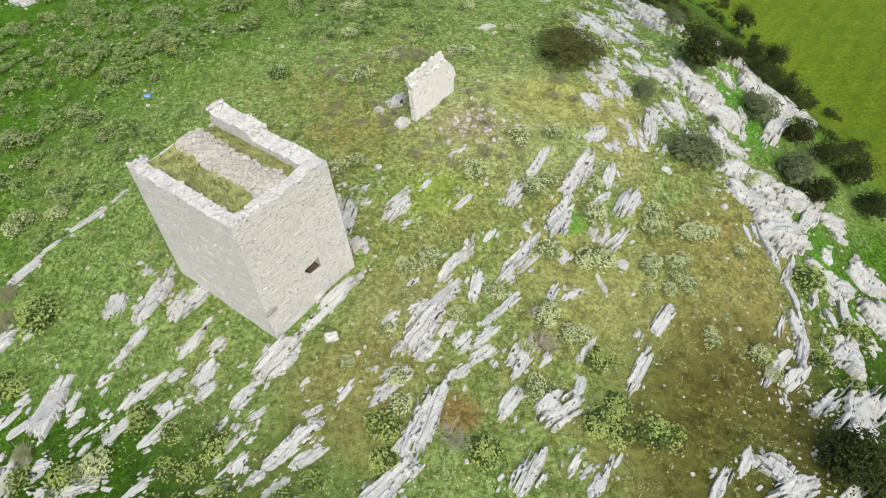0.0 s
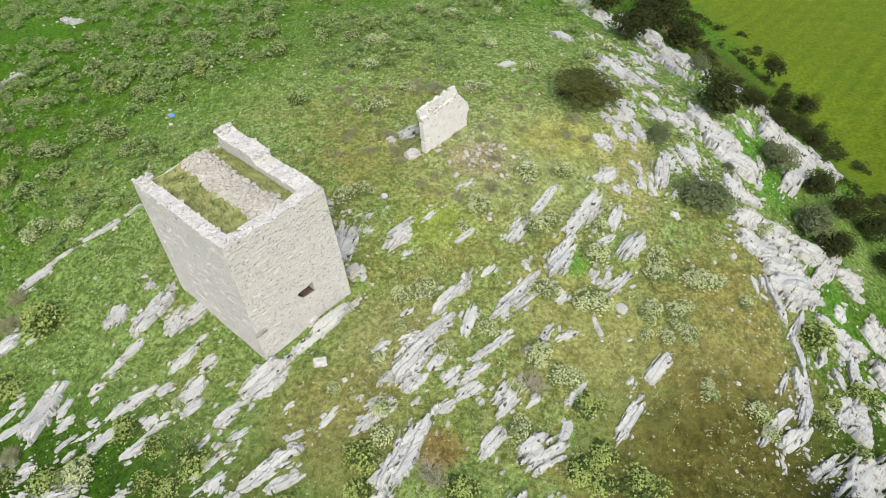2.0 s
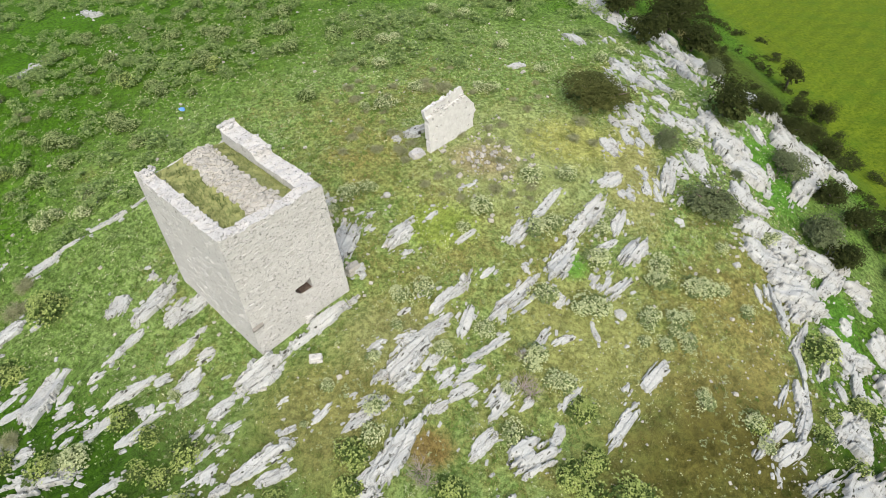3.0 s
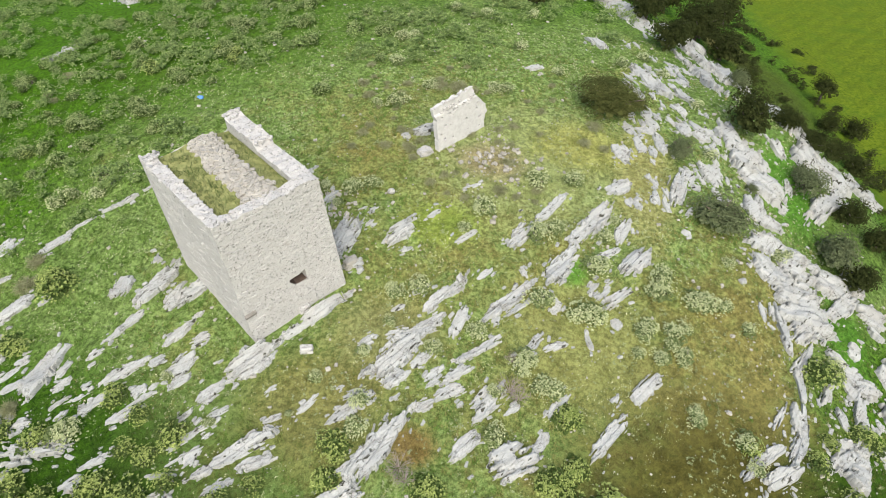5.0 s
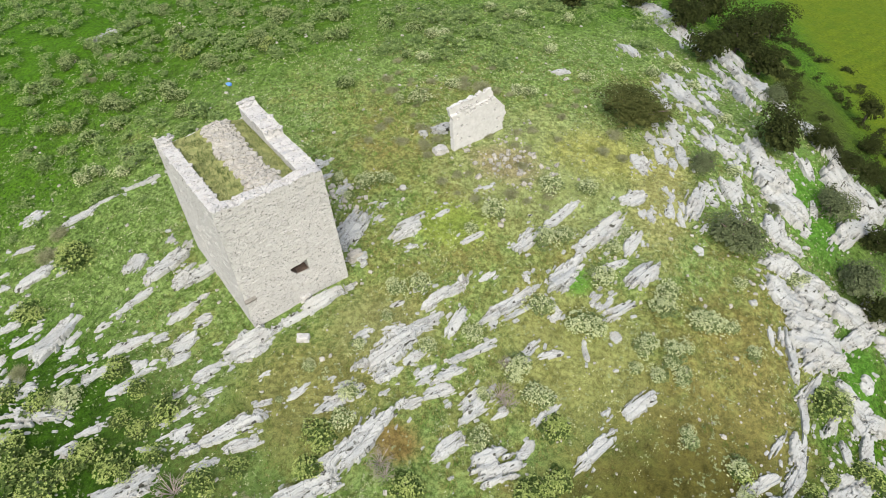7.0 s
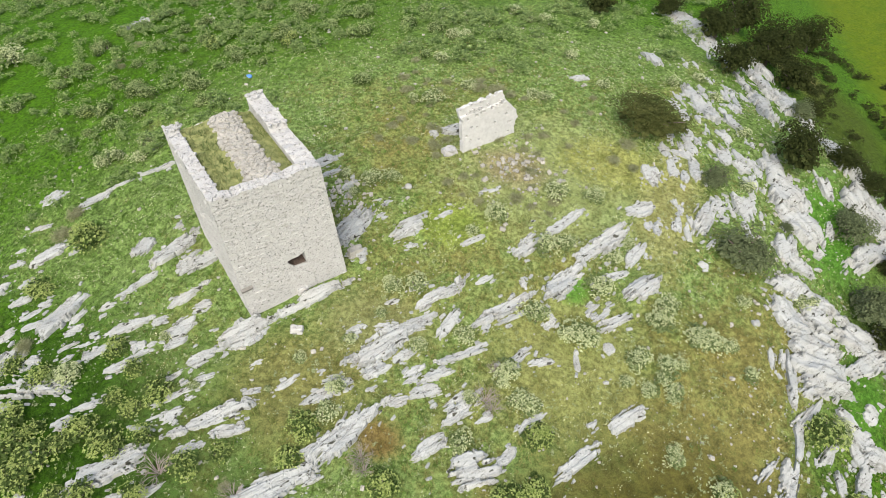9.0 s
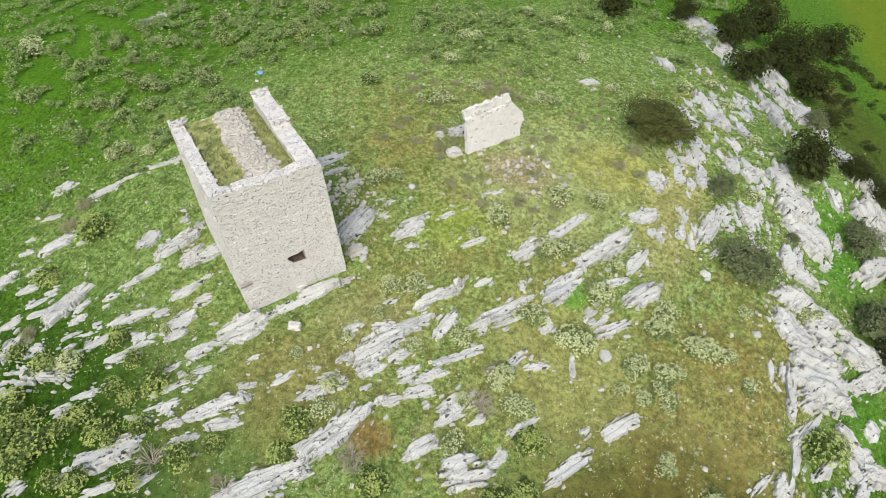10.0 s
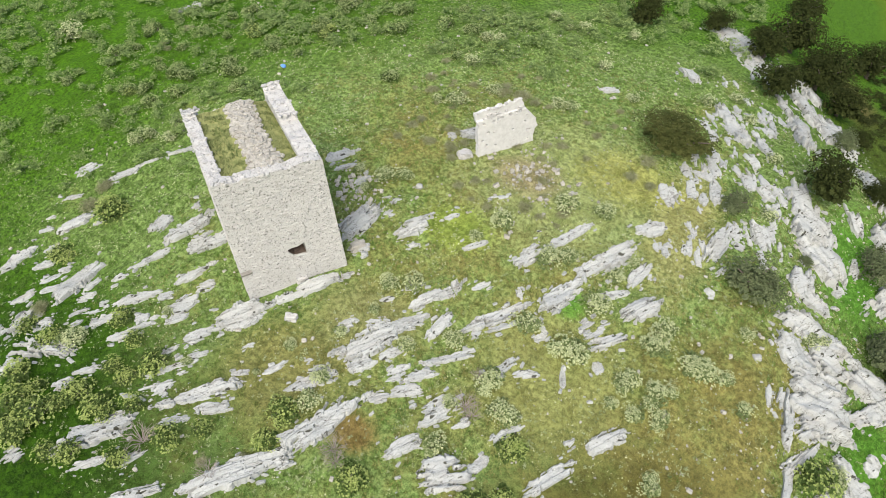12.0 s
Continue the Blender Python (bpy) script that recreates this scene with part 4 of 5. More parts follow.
def shrub_proto(kind, variant):
    rnd = random.Random(kind * 100 + variant)
    name, label, mat = SHRUB_KINDS[kind]
    thing = new(name)
    if kind in (0, 1, 4):
        v, f = leaf_cloud(rnd, 250, 5, 0.58, 1.1, 0.05, 0.0145, 2.6, 0.84)
        mesh_object("foliage", v, f, mat, thing)
        # inner leaves, coloured darker to stand for shade inside the shrub
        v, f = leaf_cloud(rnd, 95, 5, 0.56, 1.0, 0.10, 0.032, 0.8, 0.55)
        mesh_object("inner_foliage", v, f, M_SHADED_INNER if kind else M_SHADED_INNER_PALE, thing)
        part("woody_base", stems(rnd, 9, 0.4, 0.4, 0.02), M_TWIG, thing)
    elif kind == 2:
        v, f = leaf_cloud(rnd, 90, 10, 0.46, 0.7, 0.17, 0.008, 2.2, 0.4)
        mesh_object("foliage", v, f, mat, thing)
        part("woody_base", stems(rnd, 6, 0.3, 0.3, 0.012), M_TWIG, thing)
    else:
        for k in range(18):   # bare branches, each forking into twigs
            bm = bmesh.new()
            a, r = 0.349 * k + rnd.uniform(-0.2, 0.2), rnd.uniform(0.25, 0.6)
            tip = Vector((math.cos(a) * r, math.sin(a) * r, rnd.uniform(0.3, 0.6)))
            knee = tip * 0.5 + Vector((0, 0, 0.12))
            tube(bm, [Vector((0, 0, -0.08)), knee, tip], [0.02, 0.014, 0.005], 4)
            for _ in range(4):
                end = tip + Vector((rnd.uniform(-0.22, 0.22), rnd.uniform(-0.22, 0.22), rnd.uniform(0.0, 0.2)))
                tube(bm, [knee.lerp(tip, rnd.random()), end], [0.009, 0.004], 3)
            part("branch", bm, mat, thing)
    return tagged(thing, label, "shrub", group="shrubs on the hill")


def place_from(key, make, m):
    if key not in PROTO:
        PROTO[key] = make()
        PROTO[key].matrix_basis = m
        return PROTO[key]
    base = PROTO[key]
    keep, base.scale = base.scale.copy(), (1, 1, 1)
    ob = copy_thing(base, m)
    base.scale = keep
    return ob


SPOTS = []


def place_shrub(x, y, size, kind, rnd=random.Random(77)):
    v = rnd.randrange(4)
    SPOTS.append((x, y, size))
    m = Matrix.Translation((x, y, ground_z(x, y) - 0.02)) @ Matrix.Rotation(rnd.uniform(0, 6.28), 4, "Z") @ Matrix.Diagonal((size, size * rnd.uniform(0.8, 1.1), size * rnd.uniform(0.75, 1.0), 1))
    return place_from(("shrub", kind, v), lambda: shrub_proto(kind, v), m)


place_shrub(-13.53, 11.34, 1.29, 1)
place_shrub(-11.95, 10.67, 0.94, 1)
place_shrub(-9.97, 10.07, 1.43, 1)
place_shrub(-10.68, 8.92, 1.06, 1)
place_shrub(-11.86, 9.05, 0.92, 1)
place_shrub(-12.18, 7.50, 1.42, 1)
place_shrub(-10.86, 7.28, 1.48, 1)
place_shrub(-9.42, 8.00, 1.03, 1)
place_shrub(-12.99, 5.76, 1.70, 1)
place_shrub(-14.74, 5.72, 1.48, 1)
place_shrub(-15.64, 6.85, 1.34, 1)
place_shrub(-13.10, 4.87, 1.37, 1)
place_shrub(-6.88, 7.66, 1.23, 1)
place_shrub(-7.90, 7.05, 1.26, 3)
place_shrub(-5.88, 8.54, 0.93, 1)
place_shrub(-3.06, 9.45, 1.09, 1)
place_shrub(-14.83, 9.32, 1.39, 0)
place_shrub(-15.87, 8.80, 1.36, 1)
place_shrub(-18.01, 8.94, 1.05, 1)
place_shrub(-18.20, 9.97, 1.31, 2)
place_shrub(-8.69, 10.84, 0.52, 0)
place_shrub(-10.18, 7.18, 1.05, 1)
place_shrub(-12.57, 6.58, 1.09, 1)
place_shrub(-14.31, 6.68, 1.02, 1)
place_shrub(-14.13, 4.77, 1.24, 1)
place_shrub(-10.08, 5.28, 1.29, 1)
place_shrub(-4.29, 7.26, 0.85, 3)
place_shrub(-8.14, 5.93, 1.10, 1)
place_shrub(-11.26, 4.82, 1.06, 1)
place_shrub(-5.47, 11.84, 0.40, 0)
place_shrub(-4.95, 7.59, 0.72, 2)
place_shrub(-3.52, 8.33, 0.71, 2)
place_shrub(-2.33, 18.78, 1.07, 0)
place_shrub(-1.30, 19.23, 1.13, 0)
place_shrub(1.22, 24.61, 1.41, 0)
place_shrub(4.15, 23.55, 1.38, 0)
place_shrub(4.97, 24.09, 1.15, 0)
place_shrub(3.74, 27.38, 1.36, 0)
place_shrub(5.77, 27.77, 1.18, 0)
place_shrub(0.27, 23.23, 0.78, 0)
place_shrub(4.58, 19.71, 1.46, 0)
place_shrub(6.41, 19.33, 1.34, 0)
place_shrub(7.25, 19.29, 1.35, 0)
place_shrub(7.23, 22.27, 1.36, 0)
place_shrub(7.58, 24.06, 0.92, 0)
place_shrub(1.80, 17.50, 1.09, 0)
place_shrub(0.09, 16.10, 0.85, 0)
place_shrub(10.64, 22.39, 1.39, 0)
place_shrub(12.20, 21.39, 1.39, 0)
place_shrub(12.94, 21.42, 1.22, 0)
place_shrub(9.69, 18.99, 1.02, 0)
place_shrub(10.26, 21.31, 1.19, 0)
place_shrub(11.66, 19.60, 0.76, 0)
place_shrub(4.12, 15.87, 0.95, 0)
place_shrub(5.12, 15.29, 1.16, 0)
place_shrub(5.77, 15.15, 1.05, 0)
place_shrub(6.67, 14.07, 0.99, 1)
place_shrub(3.46, 12.61, 1.16, 0)
place_shrub(5.76, 10.98, 1.24, 1)
place_shrub(6.28, 11.42, 1.00, 1)
place_shrub(1.01, 9.75, 1.33, 1)
place_shrub(-2.56, 11.71, 1.18, 0)
place_shrub(-3.29, 10.95, 1.22, 1)
place_shrub(-2.81, 10.65, 1.01, 1)
place_shrub(-4.85, 13.66, 0.69, 0)
place_shrub(-3.09, 15.30, 0.70, 0)
place_shrub(11.97, 15.65, 0.72, 0)
place_shrub(-20.23, 16.68, 1.70, 1)
place_shrub(-20.51, 12.94, 1.25, 1)
place_shrub(-6.20, 24.75, 1.28, 0)
place_shrub(-5.28, 25.22, 1.15, 0)
place_shrub(-6.77, 23.52, 0.76, 0)
place_shrub(14.31, 14.70, 1.02, 1)
place_shrub(19.11, 19.80, 1.12, 0)
place_shrub(-22.35, 18.02, 1.49, 2)
place_shrub(-2.28, 34.93, 1.68, 2)
place_shrub(-3.23, 34.95, 1.38, 2)
place_shrub(0.22, 35.61, 1.23, 0)
place_shrub(0.97, 35.60, 1.07, 0)
place_shrub(3.78, 37.02, 0.79, 2)
place_shrub(1.20, 42.17, 1.05, 0)
place_shrub(4.15, 38.97, 0.98, 0)
place_shrub(-23.22, 22.63, 1.34, 0)
place_shrub(-21.32, 22.85, 1.15, 0)
place_shrub(-23.56, 21.95, 1.18, 0)
place_shrub(-21.80, 24.23, 1.10, 0)
place_shrub(-11.56, 12.60, 0.58, 0)
place_shrub(-2.27, 17.12, 0.66, 0)
place_shrub(11.02, 18.66, 0.86, 0)
place_shrub(9.50, 17.86, 0.67, 0)
place_shrub(8.14, 25.52, 0.63, 0)
place_shrub(-3.43, 29.16, 0.89, 2)
place_shrub(-5.29, 28.38, 0.88, 2)
place_shrub(-6.98, 29.26, 0.91, 2)
place_shrub(-7.29, 28.01, 0.82, 2)
place_shrub(1.16, 30.17, 0.82, 2)
place_shrub(1.77, 31.61, 0.85, 2)
place_shrub(-0.63, 30.55, 0.83, 2)
place_shrub(6.64, 32.93, 1.23, 2)
place_shrub(3.18, 14.64, 0.78, 0)
place_shrub(3.80, 14.76, 1.04, 3)
place_shrub(4.22, 14.54, 0.93, 3)
place_shrub(-0.30, 10.54, 1.09, 3)
place_shrub(0.10, 10.06, 0.89, 3)
place_shrub(3.66, 16.29, 0.64, 3)
place_shrub(-7.79, 24.53, 0.84, 0)
place_shrub(13.77, 21.60, 0.93, 0)
place_shrub(14.84, 20.57, 0.80, 0)
place_shrub(11.59, 17.92, 0.69, 0)
place_shrub(8.52, 41.67, 1.13, 0)
place_shrub(10.20, 43.97, 1.10, 0)
place_shrub(11.31, 41.44, 1.05, 0)
place_shrub(13.32, 37.35, 0.90, 0)
place_shrub(13.80, 32.40, 0.97, 0)
place_shrub(14.16, 24.55, 0.85, 0)
place_shrub(17.52, 26.58, 0.92, 0)
place_shrub(17.31, 14.73, 1.07, 1)
place_shrub(14.49, 13.80, 0.84, 0)
place_shrub(19.96, 17.08, 1.30, 1)
place_shrub(18.20, 16.12, 0.93, 1)
place_shrub(20.60, 16.80, 1.31, 1)
place_shrub(12.41, 21.20, 1.31, 0)
place_shrub(10.58, 21.49, 1.14, 0)
place_shrub(11.09, 19.30, 1.10, 0)
place_shrub(9.76, 19.32, 1.09, 0)
place_shrub(10.50, 17.88, 0.97, 0)
place_shrub(11.53, 18.33, 0.93, 0)
place_shrub(18.41, 19.39, 1.69, 1)
place_shrub(4.32, 16.43, 1.21, 0)
place_shrub(6.39, 13.95, 1.17, 1)
place_shrub(-42.44, 31.62, 2.39, 0)
place_shrub(17.09, 26.18, 0.98, 0)
place_shrub(8.41, 10.47, 1.32, 1)
place_shrub(6.64, 10.58, 1.19, 1)
place_shrub(-20.23, 13.04, 1.46, 1)
place_shrub(-20.04, 16.50, 1.84, 1)
place_shrub(-22.06, 16.60, 1.70, 2)
place_shrub(12.00, 15.24, 0.88, 0)
place_shrub(14.14, 14.84, 1.03, 0)
place_shrub(19.37, 20.36, 0.93, 0)
place_shrub(18.91, 13.84, 0.99, 1)
place_shrub(-2.72, 13.02, 1.02, 0)
place_shrub(0.81, 24.62, 0.93, 0)
place_shrub(6.79, 11.84, 1.19, 1)
place_shrub(8.02, 10.71, 1.44, 1)
place_shrub(8.84, 10.60, 1.20, 1)


def cover(x, y):
    """How thick the scrub stands: clumped, on the north-west flank."""
    n = noise.noise((x * 0.11, y * 0.11, 2.0)) + 0.6 * noise.noise((x * 0.33, y * 0.33, 5.0))
    edge = -x * 0.055 + (y - 34) * 0.05 - 0.2
    return n * 1.2 + min(edge, 0.75)


rnd = random.Random(21)
made = 0
while made < 120:
    x, y = rnd.uniform(-36, 8), rnd.uniform(24, 52)
    if (x + 18.9) ** 2 + (y - 31.2) ** 2 > 5 and cover(x, y) > 0.5 and not (-16 < x < -3 and 13 < y < 25):
        place_shrub(x, y, rnd.uniform(0.7, 1.35), (4 if x < -8 else 0) if rnd.random() < 0.8 else rnd.choice((1, 2)))
        made += 1
made = 0
while made < 46:   # rough tussocks round the ruined wall
    x, y = rnd.uniform(-9, 4), rnd.uniform(25, 37)
    if noise.noise((x * 0.4, y * 0.4, 21.0)) > -0.1 and not (-2.8 < x < 0.6 and 27.6 < y < 32):
        place_shrub(x, y, rnd.uniform(0.5, 1.0), 2)
        made += 1
far_v, far_f, n = [], [], 0
clouds = []
for k in range(5):
    r2 = random.Random(900 + k)
    v, f = leaf_cloud(r2, 46, 4, 0.56, 1.15, 0.14, 0.036, 1.8, 0.6)
    clouds.append((np.array([p[:] for p in v]), np.array(f)))
made = 0
while made < 1400:
    x, y = rnd.uniform(-58, 10), rnd.uniform(16, 74)
    if (x + 18.9) ** 2 + (y - 31.2) ** 2 < 5 or cover(x, y) < 0.35 or (-17 < x < -3 and 13 < y < 26) or (x > -14 and y < 36):
        continue
    v, f = clouds[made % 5]
    a, s = rnd.uniform(0, 6.28), rnd.uniform(0.7, 1.5)
    c, q = math.cos(a) * s, math.sin(a) * s
    w = np.stack([v[:, 0] * c - v[:, 1] * q + x, v[:, 0] * q + v[:, 1] * c + y, v[:, 2] * s * 0.9 + ground_z(x, y)], 1)
    far_v.append(w)
    far_f.append(f + n)
    n += len(v)
    made += 1
scrub = mesh_object("hillside_scrub", np.concatenate(far_v), np.concatenate(far_f), M_SCRUB)
tagged(scrub, "grey-green scrub scattered over the green hillside", "scrub", kind="stuff")


# low dark scrub on the steep flank under the ledges
low_v, low_f, n, made = [], [], 0, 0
while made < 190:
    x, y = rnd.uniform(19, 33), rnd.uniform(34, 78)
    if noise.noise((x * 0.22, y * 0.22, 9.0)) + 0.4 * noise.noise((x * 0.7, y * 0.7, 4.0)) < 0.05 or x > 33 - 0.08 * (y - 34):
        continue
    v, f = clouds[made % 5]
    a, s = rnd.uniform(0, 6.28), rnd.uniform(0.5, 1.5)
    c, q = math.cos(a) * s, math.sin(a) * s
    low_v.append(np.stack([v[:, 0] * c - v[:, 1] * q + x, v[:, 0] * q + v[:, 1] * c + y, v[:, 2] * s * 0.8 + ground_z(x, y)], 1))
    low_f.append(f + n)
    n += len(v)
    made += 1
tagged(mesh_object("flank_scrub", np.concatenate(low_v), np.concatenate(low_f), M_OLIVE), "low dark scrub on the steep flank", "scrub", kind="stuff")


# ---- trees and evergreen bushes ----
TREE_KINDS = {
    0: ("evergreen_bush", "dark evergreen bush growing between limestone ledges", "bush", M_OLIVE),
    1: ("olive_bush", "grey-green wild olive bush beside limestone ledges", "bush", M_GREY),
    3: ("evergreen_bush", "broad dense olive-green evergreen bush on the turf", "bush", M_LAUREL),
    2: ("small_tree", "small dark tree with a bare trunk on the slope", "tree", M_OLIVE),
}


def tree_proto(kind, variant):
    rnd = random.Random(4000 + kind * 50 + variant)
    name, label, cat, mat = TREE_KINDS[kind]
    thing = new(name)
    high = 0.32 if kind == 2 else 0.0
    v, f = [], []
    for _ in range(8):
        c = Vector((rnd.uniform(-0.21, 0.21), rnd.uniform(-0.21, 0.21), rnd.uniform(0.2, 0.6) + high))
        lv, lf = leaf_cloud(rnd, 900 if kind == 3 else 200, 5, 0.32, 1.0, 0.012 if kind == 3 else 0.022, 0.0058 if kind == 3 else 0.011, 0.6, 0.86)
        n = len(v)
        v += [p + c - Vector((0, 0, 0.1)) for p in lv]
        f += [tuple(i + n for i in q) for q in lf]
    mesh_object("crown", v, f, mat, thing)
    v, f = leaf_cloud(rnd, 200, 6, 0.40, 1.0, 0.055, 0.028, 0.5, 0.6)
    mesh_object("inner_foliage", [p + Vector((0, 0, 0.1 + high)) for p in v], f, mat, thing)
    bm = bmesh.new()
    fork = Vector((0.02, 0.0, 0.14 + high * 0.9))
    tube(bm, [Vector((0, 0, -0.15)), Vector((0.02, 0.01, 0.05)), fork], [0.05, 0.042, 0.035], 7)
    part("trunk", bm, M_BARK, thing)
    for k in range(5):
        a = 1.256 * k + rnd.uniform(-0.3, 0.3)
        bm = bmesh.new()
        tip = fork + Vector((math.cos(a) * 0.28, math.sin(a) * 0.28, rnd.uniform(0.25, 0.42)))
        tube(bm, [fork, (fork + tip) / 2 + Vector((0, 0, 0.05)), tip], [0.026, 0.018, 0.006], 5)
        part("limb", bm, M_BARK, thing)
    return tagged(thing, label, cat, group="bushes on the rocky edge")


def place_tree(x, y, wide, tall, kind, rnd=random.Random(55), deep=None, turn=0.0):
    v = rnd.randrange(3)
    SPOTS.append((x, y, wide))
    spin, depth = rnd.uniform(0, 6.28), wide * rnd.uniform(0.88, 1.05)
    if deep:
        spin, depth = radians(turn), deep
    m = Matrix.Translation((x, y, ground_z(x, y))) @ Matrix.Rotation(spin, 4, "Z") @ Matrix.Diagonal((wide * 1.02, depth, tall, 1))
    return place_from(("tree", kind, v), lambda: tree_proto(kind, v), m)


place_tree(7.95, 35.0, 5.4, 3.2, 3, deep=4.1, turn=-14)
place_shrub(6.2, 31.3, 1.2, 2)
place_shrub(7.3, 31.0, 0.9, 2)
place_tree(16.22, 35.99, 3.73, 3.35, 0)
place_tree(12.40, 48.23, 4.12, 3.71, 0)
place_tree(15.99, 55.73, 5.05, 4.54, 0)
place_tree(13.79, 27.19, 3.40, 2.55, 1)
place_tree(11.96, 32.23, 1.91, 1.53, 1)
place_tree(20.82, 27.84, 3.20, 2.88, 1)
place_tree(22.90, 32.01, 2.59, 2.33, 0)
place_tree(19.11, 48.54, 2.32, 1.85, 0)
place_tree(19.71, 38.51, 2.55, 2.04, 0)
place_tree(21.34, 37.52, 2.47, 1.98, 0)
place_tree(24.34, 40.36, 2.71, 2.17, 0)
place_tree(28.17, 55.13, 2.87, 2.87, 2)
place_tree(30.31, 50.76, 2.77, 2.77, 0)
place_tree(11.10, 54.96, 4.17, 3.76, 0)
place_tree(22.11, 26.87, 2.68, 2.42, 0)
place_tree(27.00, 41.63, 2.57, 2.31, 0)
place_tree(20.89, 68.76, 4.97, 4.47, 0)
place_tree(27.18, 49.20, 2.52, 2.02, 0)
place_tree(16.13, 30.69, 0.96, 0.58, 1)
place_tree(16.46, 9.73, 3.32, 2.99, 0)
place_tree(17.88, 8.77, 2.97, 2.67, 0)
place_tree(24.86, 31.23, 2.71, 2.44, 0)
place_tree(26.65, 30.37, 3.22, 2.90, 0)
place_tree(26.35, 27.23, 2.65, 2.38, 0)
place_tree(1.46, 53.04, 3.44, 3.10, 0)
place_tree(6.84, 56.58, 2.97, 2.68, 0)
place_tree(12.97, 59.99, 5.29, 4.76, 0)
place_tree(13.89, 73.92, 4.59, 4.13, 0)
place_tree(1.07, 56.75, 2.22, 2.00, 0)
place_tree(15.61, 54.51, 4.76, 4.29, 0)
place_tree(17.51, 51.82, 3.95, 3.55, 0)
place_tree(19.86, 32.74, 2.65, 2.38, 1)
place_tree(10.44, 59.29, 2.31, 1.85, 0)
place_tree(17.75, 45.37, 2.35, 1.88, 1)


# ---- loose stones, grass ----
def on_rock(x, y):
    return (int(x // CELL), int(y // CELL)) in TAKEN


def in_tower(x, y):
    d = Vector((x, y)) - FL
    a, b = (FR - FL), (BL - FL)
    u, w = d.dot(a) / a.length_squared, d.dot(b) / b.length_squared
    return -0.06 < u < 1.06 and -0.06 < w < 1.06


rnd = random.Random(31)
heap = Heap()
count = 0
while count < 3400:
    x, y = rnd.uniform(-30, 24), rnd.uniform(3, 50)
    k = noise.noise((x * 0.25, y * 0.25, 8.0)) + 0.5 * noise.noise((x * 0.9, y * 0.9, 1.0))
    near_ruin = 1.3 * math.exp(-((x - 0.9) ** 2 + (y - 27.6) ** 2) / 5) + 0.8 * math.exp(-((x + 4.4) ** 2 + (y - 20.5) ** 2) / 3) + 0.6 * math.exp(-((x - 16.5) ** 2) / 20)
    if rnd.random() > 0.25 + 0.5 * k + near_ruin or in_tower(x, y):
        continue
    size = 0.03 + 0.035 * rnd.random() + 0.16 * rnd.random() ** 9 + 0.09 * min(1, near_ruin) * rnd.random() ** 2
    m = Matrix.Translation((x, y, ground_z(x, y) + size * 0.25)) @ Euler((rnd.uniform(-0.5, 0.5), rnd.uniform(-0.5, 0.5), rnd.uniform(0, 6.3))).to_matrix().to_4x4() @ Matrix.Diagonal((size * 1.2, size * 0.9, size * 0.7, 1))
    heap.add(count, m)
    count += 1
fallen = Heap()
for i in range(240):   # the fallen stones in front of the ruined wall
    x, y, size = rnd.gauss(1.3, 1.5), rnd.gauss(28.6, 1.4), 0.05 + 0.25 * rnd.random() ** 4
    m = Matrix.Translation((x, y, ground_z(x, y) + size * 0.25)) @ Euler((rnd.uniform(-0.5, 0.5), rnd.uniform(-0.5, 0.5), rnd.uniform(0, 6.3))).to_matrix().to_4x4() @ Matrix.Diagonal((size * 1.2, size * 0.9, size * 0.7, 1))
    fallen.add(i, m)
tagged(fallen.build("fallen_stones", M_RUBBLE), "pale stones fallen from the ruined wall", "stones", kind="stuff")
for i in range(150):   # rubble fallen from the east wall
    x, y, size = rnd.gauss(-7.3, 0.75), rnd.gauss(23.2, 0.75), 0.06 + 0.2 * rnd.random() ** 3
    if in_tower(x, y):
        continue
    m = Matrix.Translation((x, y, ground_z(x, y) + size * 0.25)) @ Euler((rnd.uniform(-0.5, 0.5), rnd.uniform(-0.5, 0.5), rnd.uniform(0, 6.3))).to_matrix().to_4x4() @ Matrix.Diagonal((size * 1.2, size * 0.9, size * 0.7, 1))
    heap.add(i, m)
tagged(heap.build("scattered_stones", M_RUBBLE), "small pale stones scattered over the turf", "stones", kind="stuff")


# broken pieces lying round the beds of rock
chips = Heap()
count = 0
for x, y, ln, wd, a in BEDS:
    for k in range(int(3 + 2.2 * ln)):
        u, v = rnd.uniform(-0.62, 0.62) * ln, rnd.choice((-1, 1)) * wd * (0.5 + abs(rnd.gauss(0, 0.3)))
        px, py = x + u * math.cos(a) - v * math.sin(a), y + u * math.sin(a) + v * math.cos(a)
        size = 0.05 + 0.2 * rnd.random() ** 3
        if in_tower(px, py):
            continue
        chips.add(count, Matrix.Translation((px, py, ground_z(px, py) + size * 0.15)) @ Euler((rnd.uniform(-0.4, 0.4), rnd.uniform(-0.4, 0.4), a + rnd.uniform(-0.5, 0.5))).to_matrix().to_4x4() @ Matrix.Diagonal((size * 1.5, size * 0.8, size * 0.7, 1)))
        count += 1
tagged(chips.build("rock_rubble", M_ROCK), "broken pale limestone pieces lying round the outcrops", "rubble", kind="stuff")


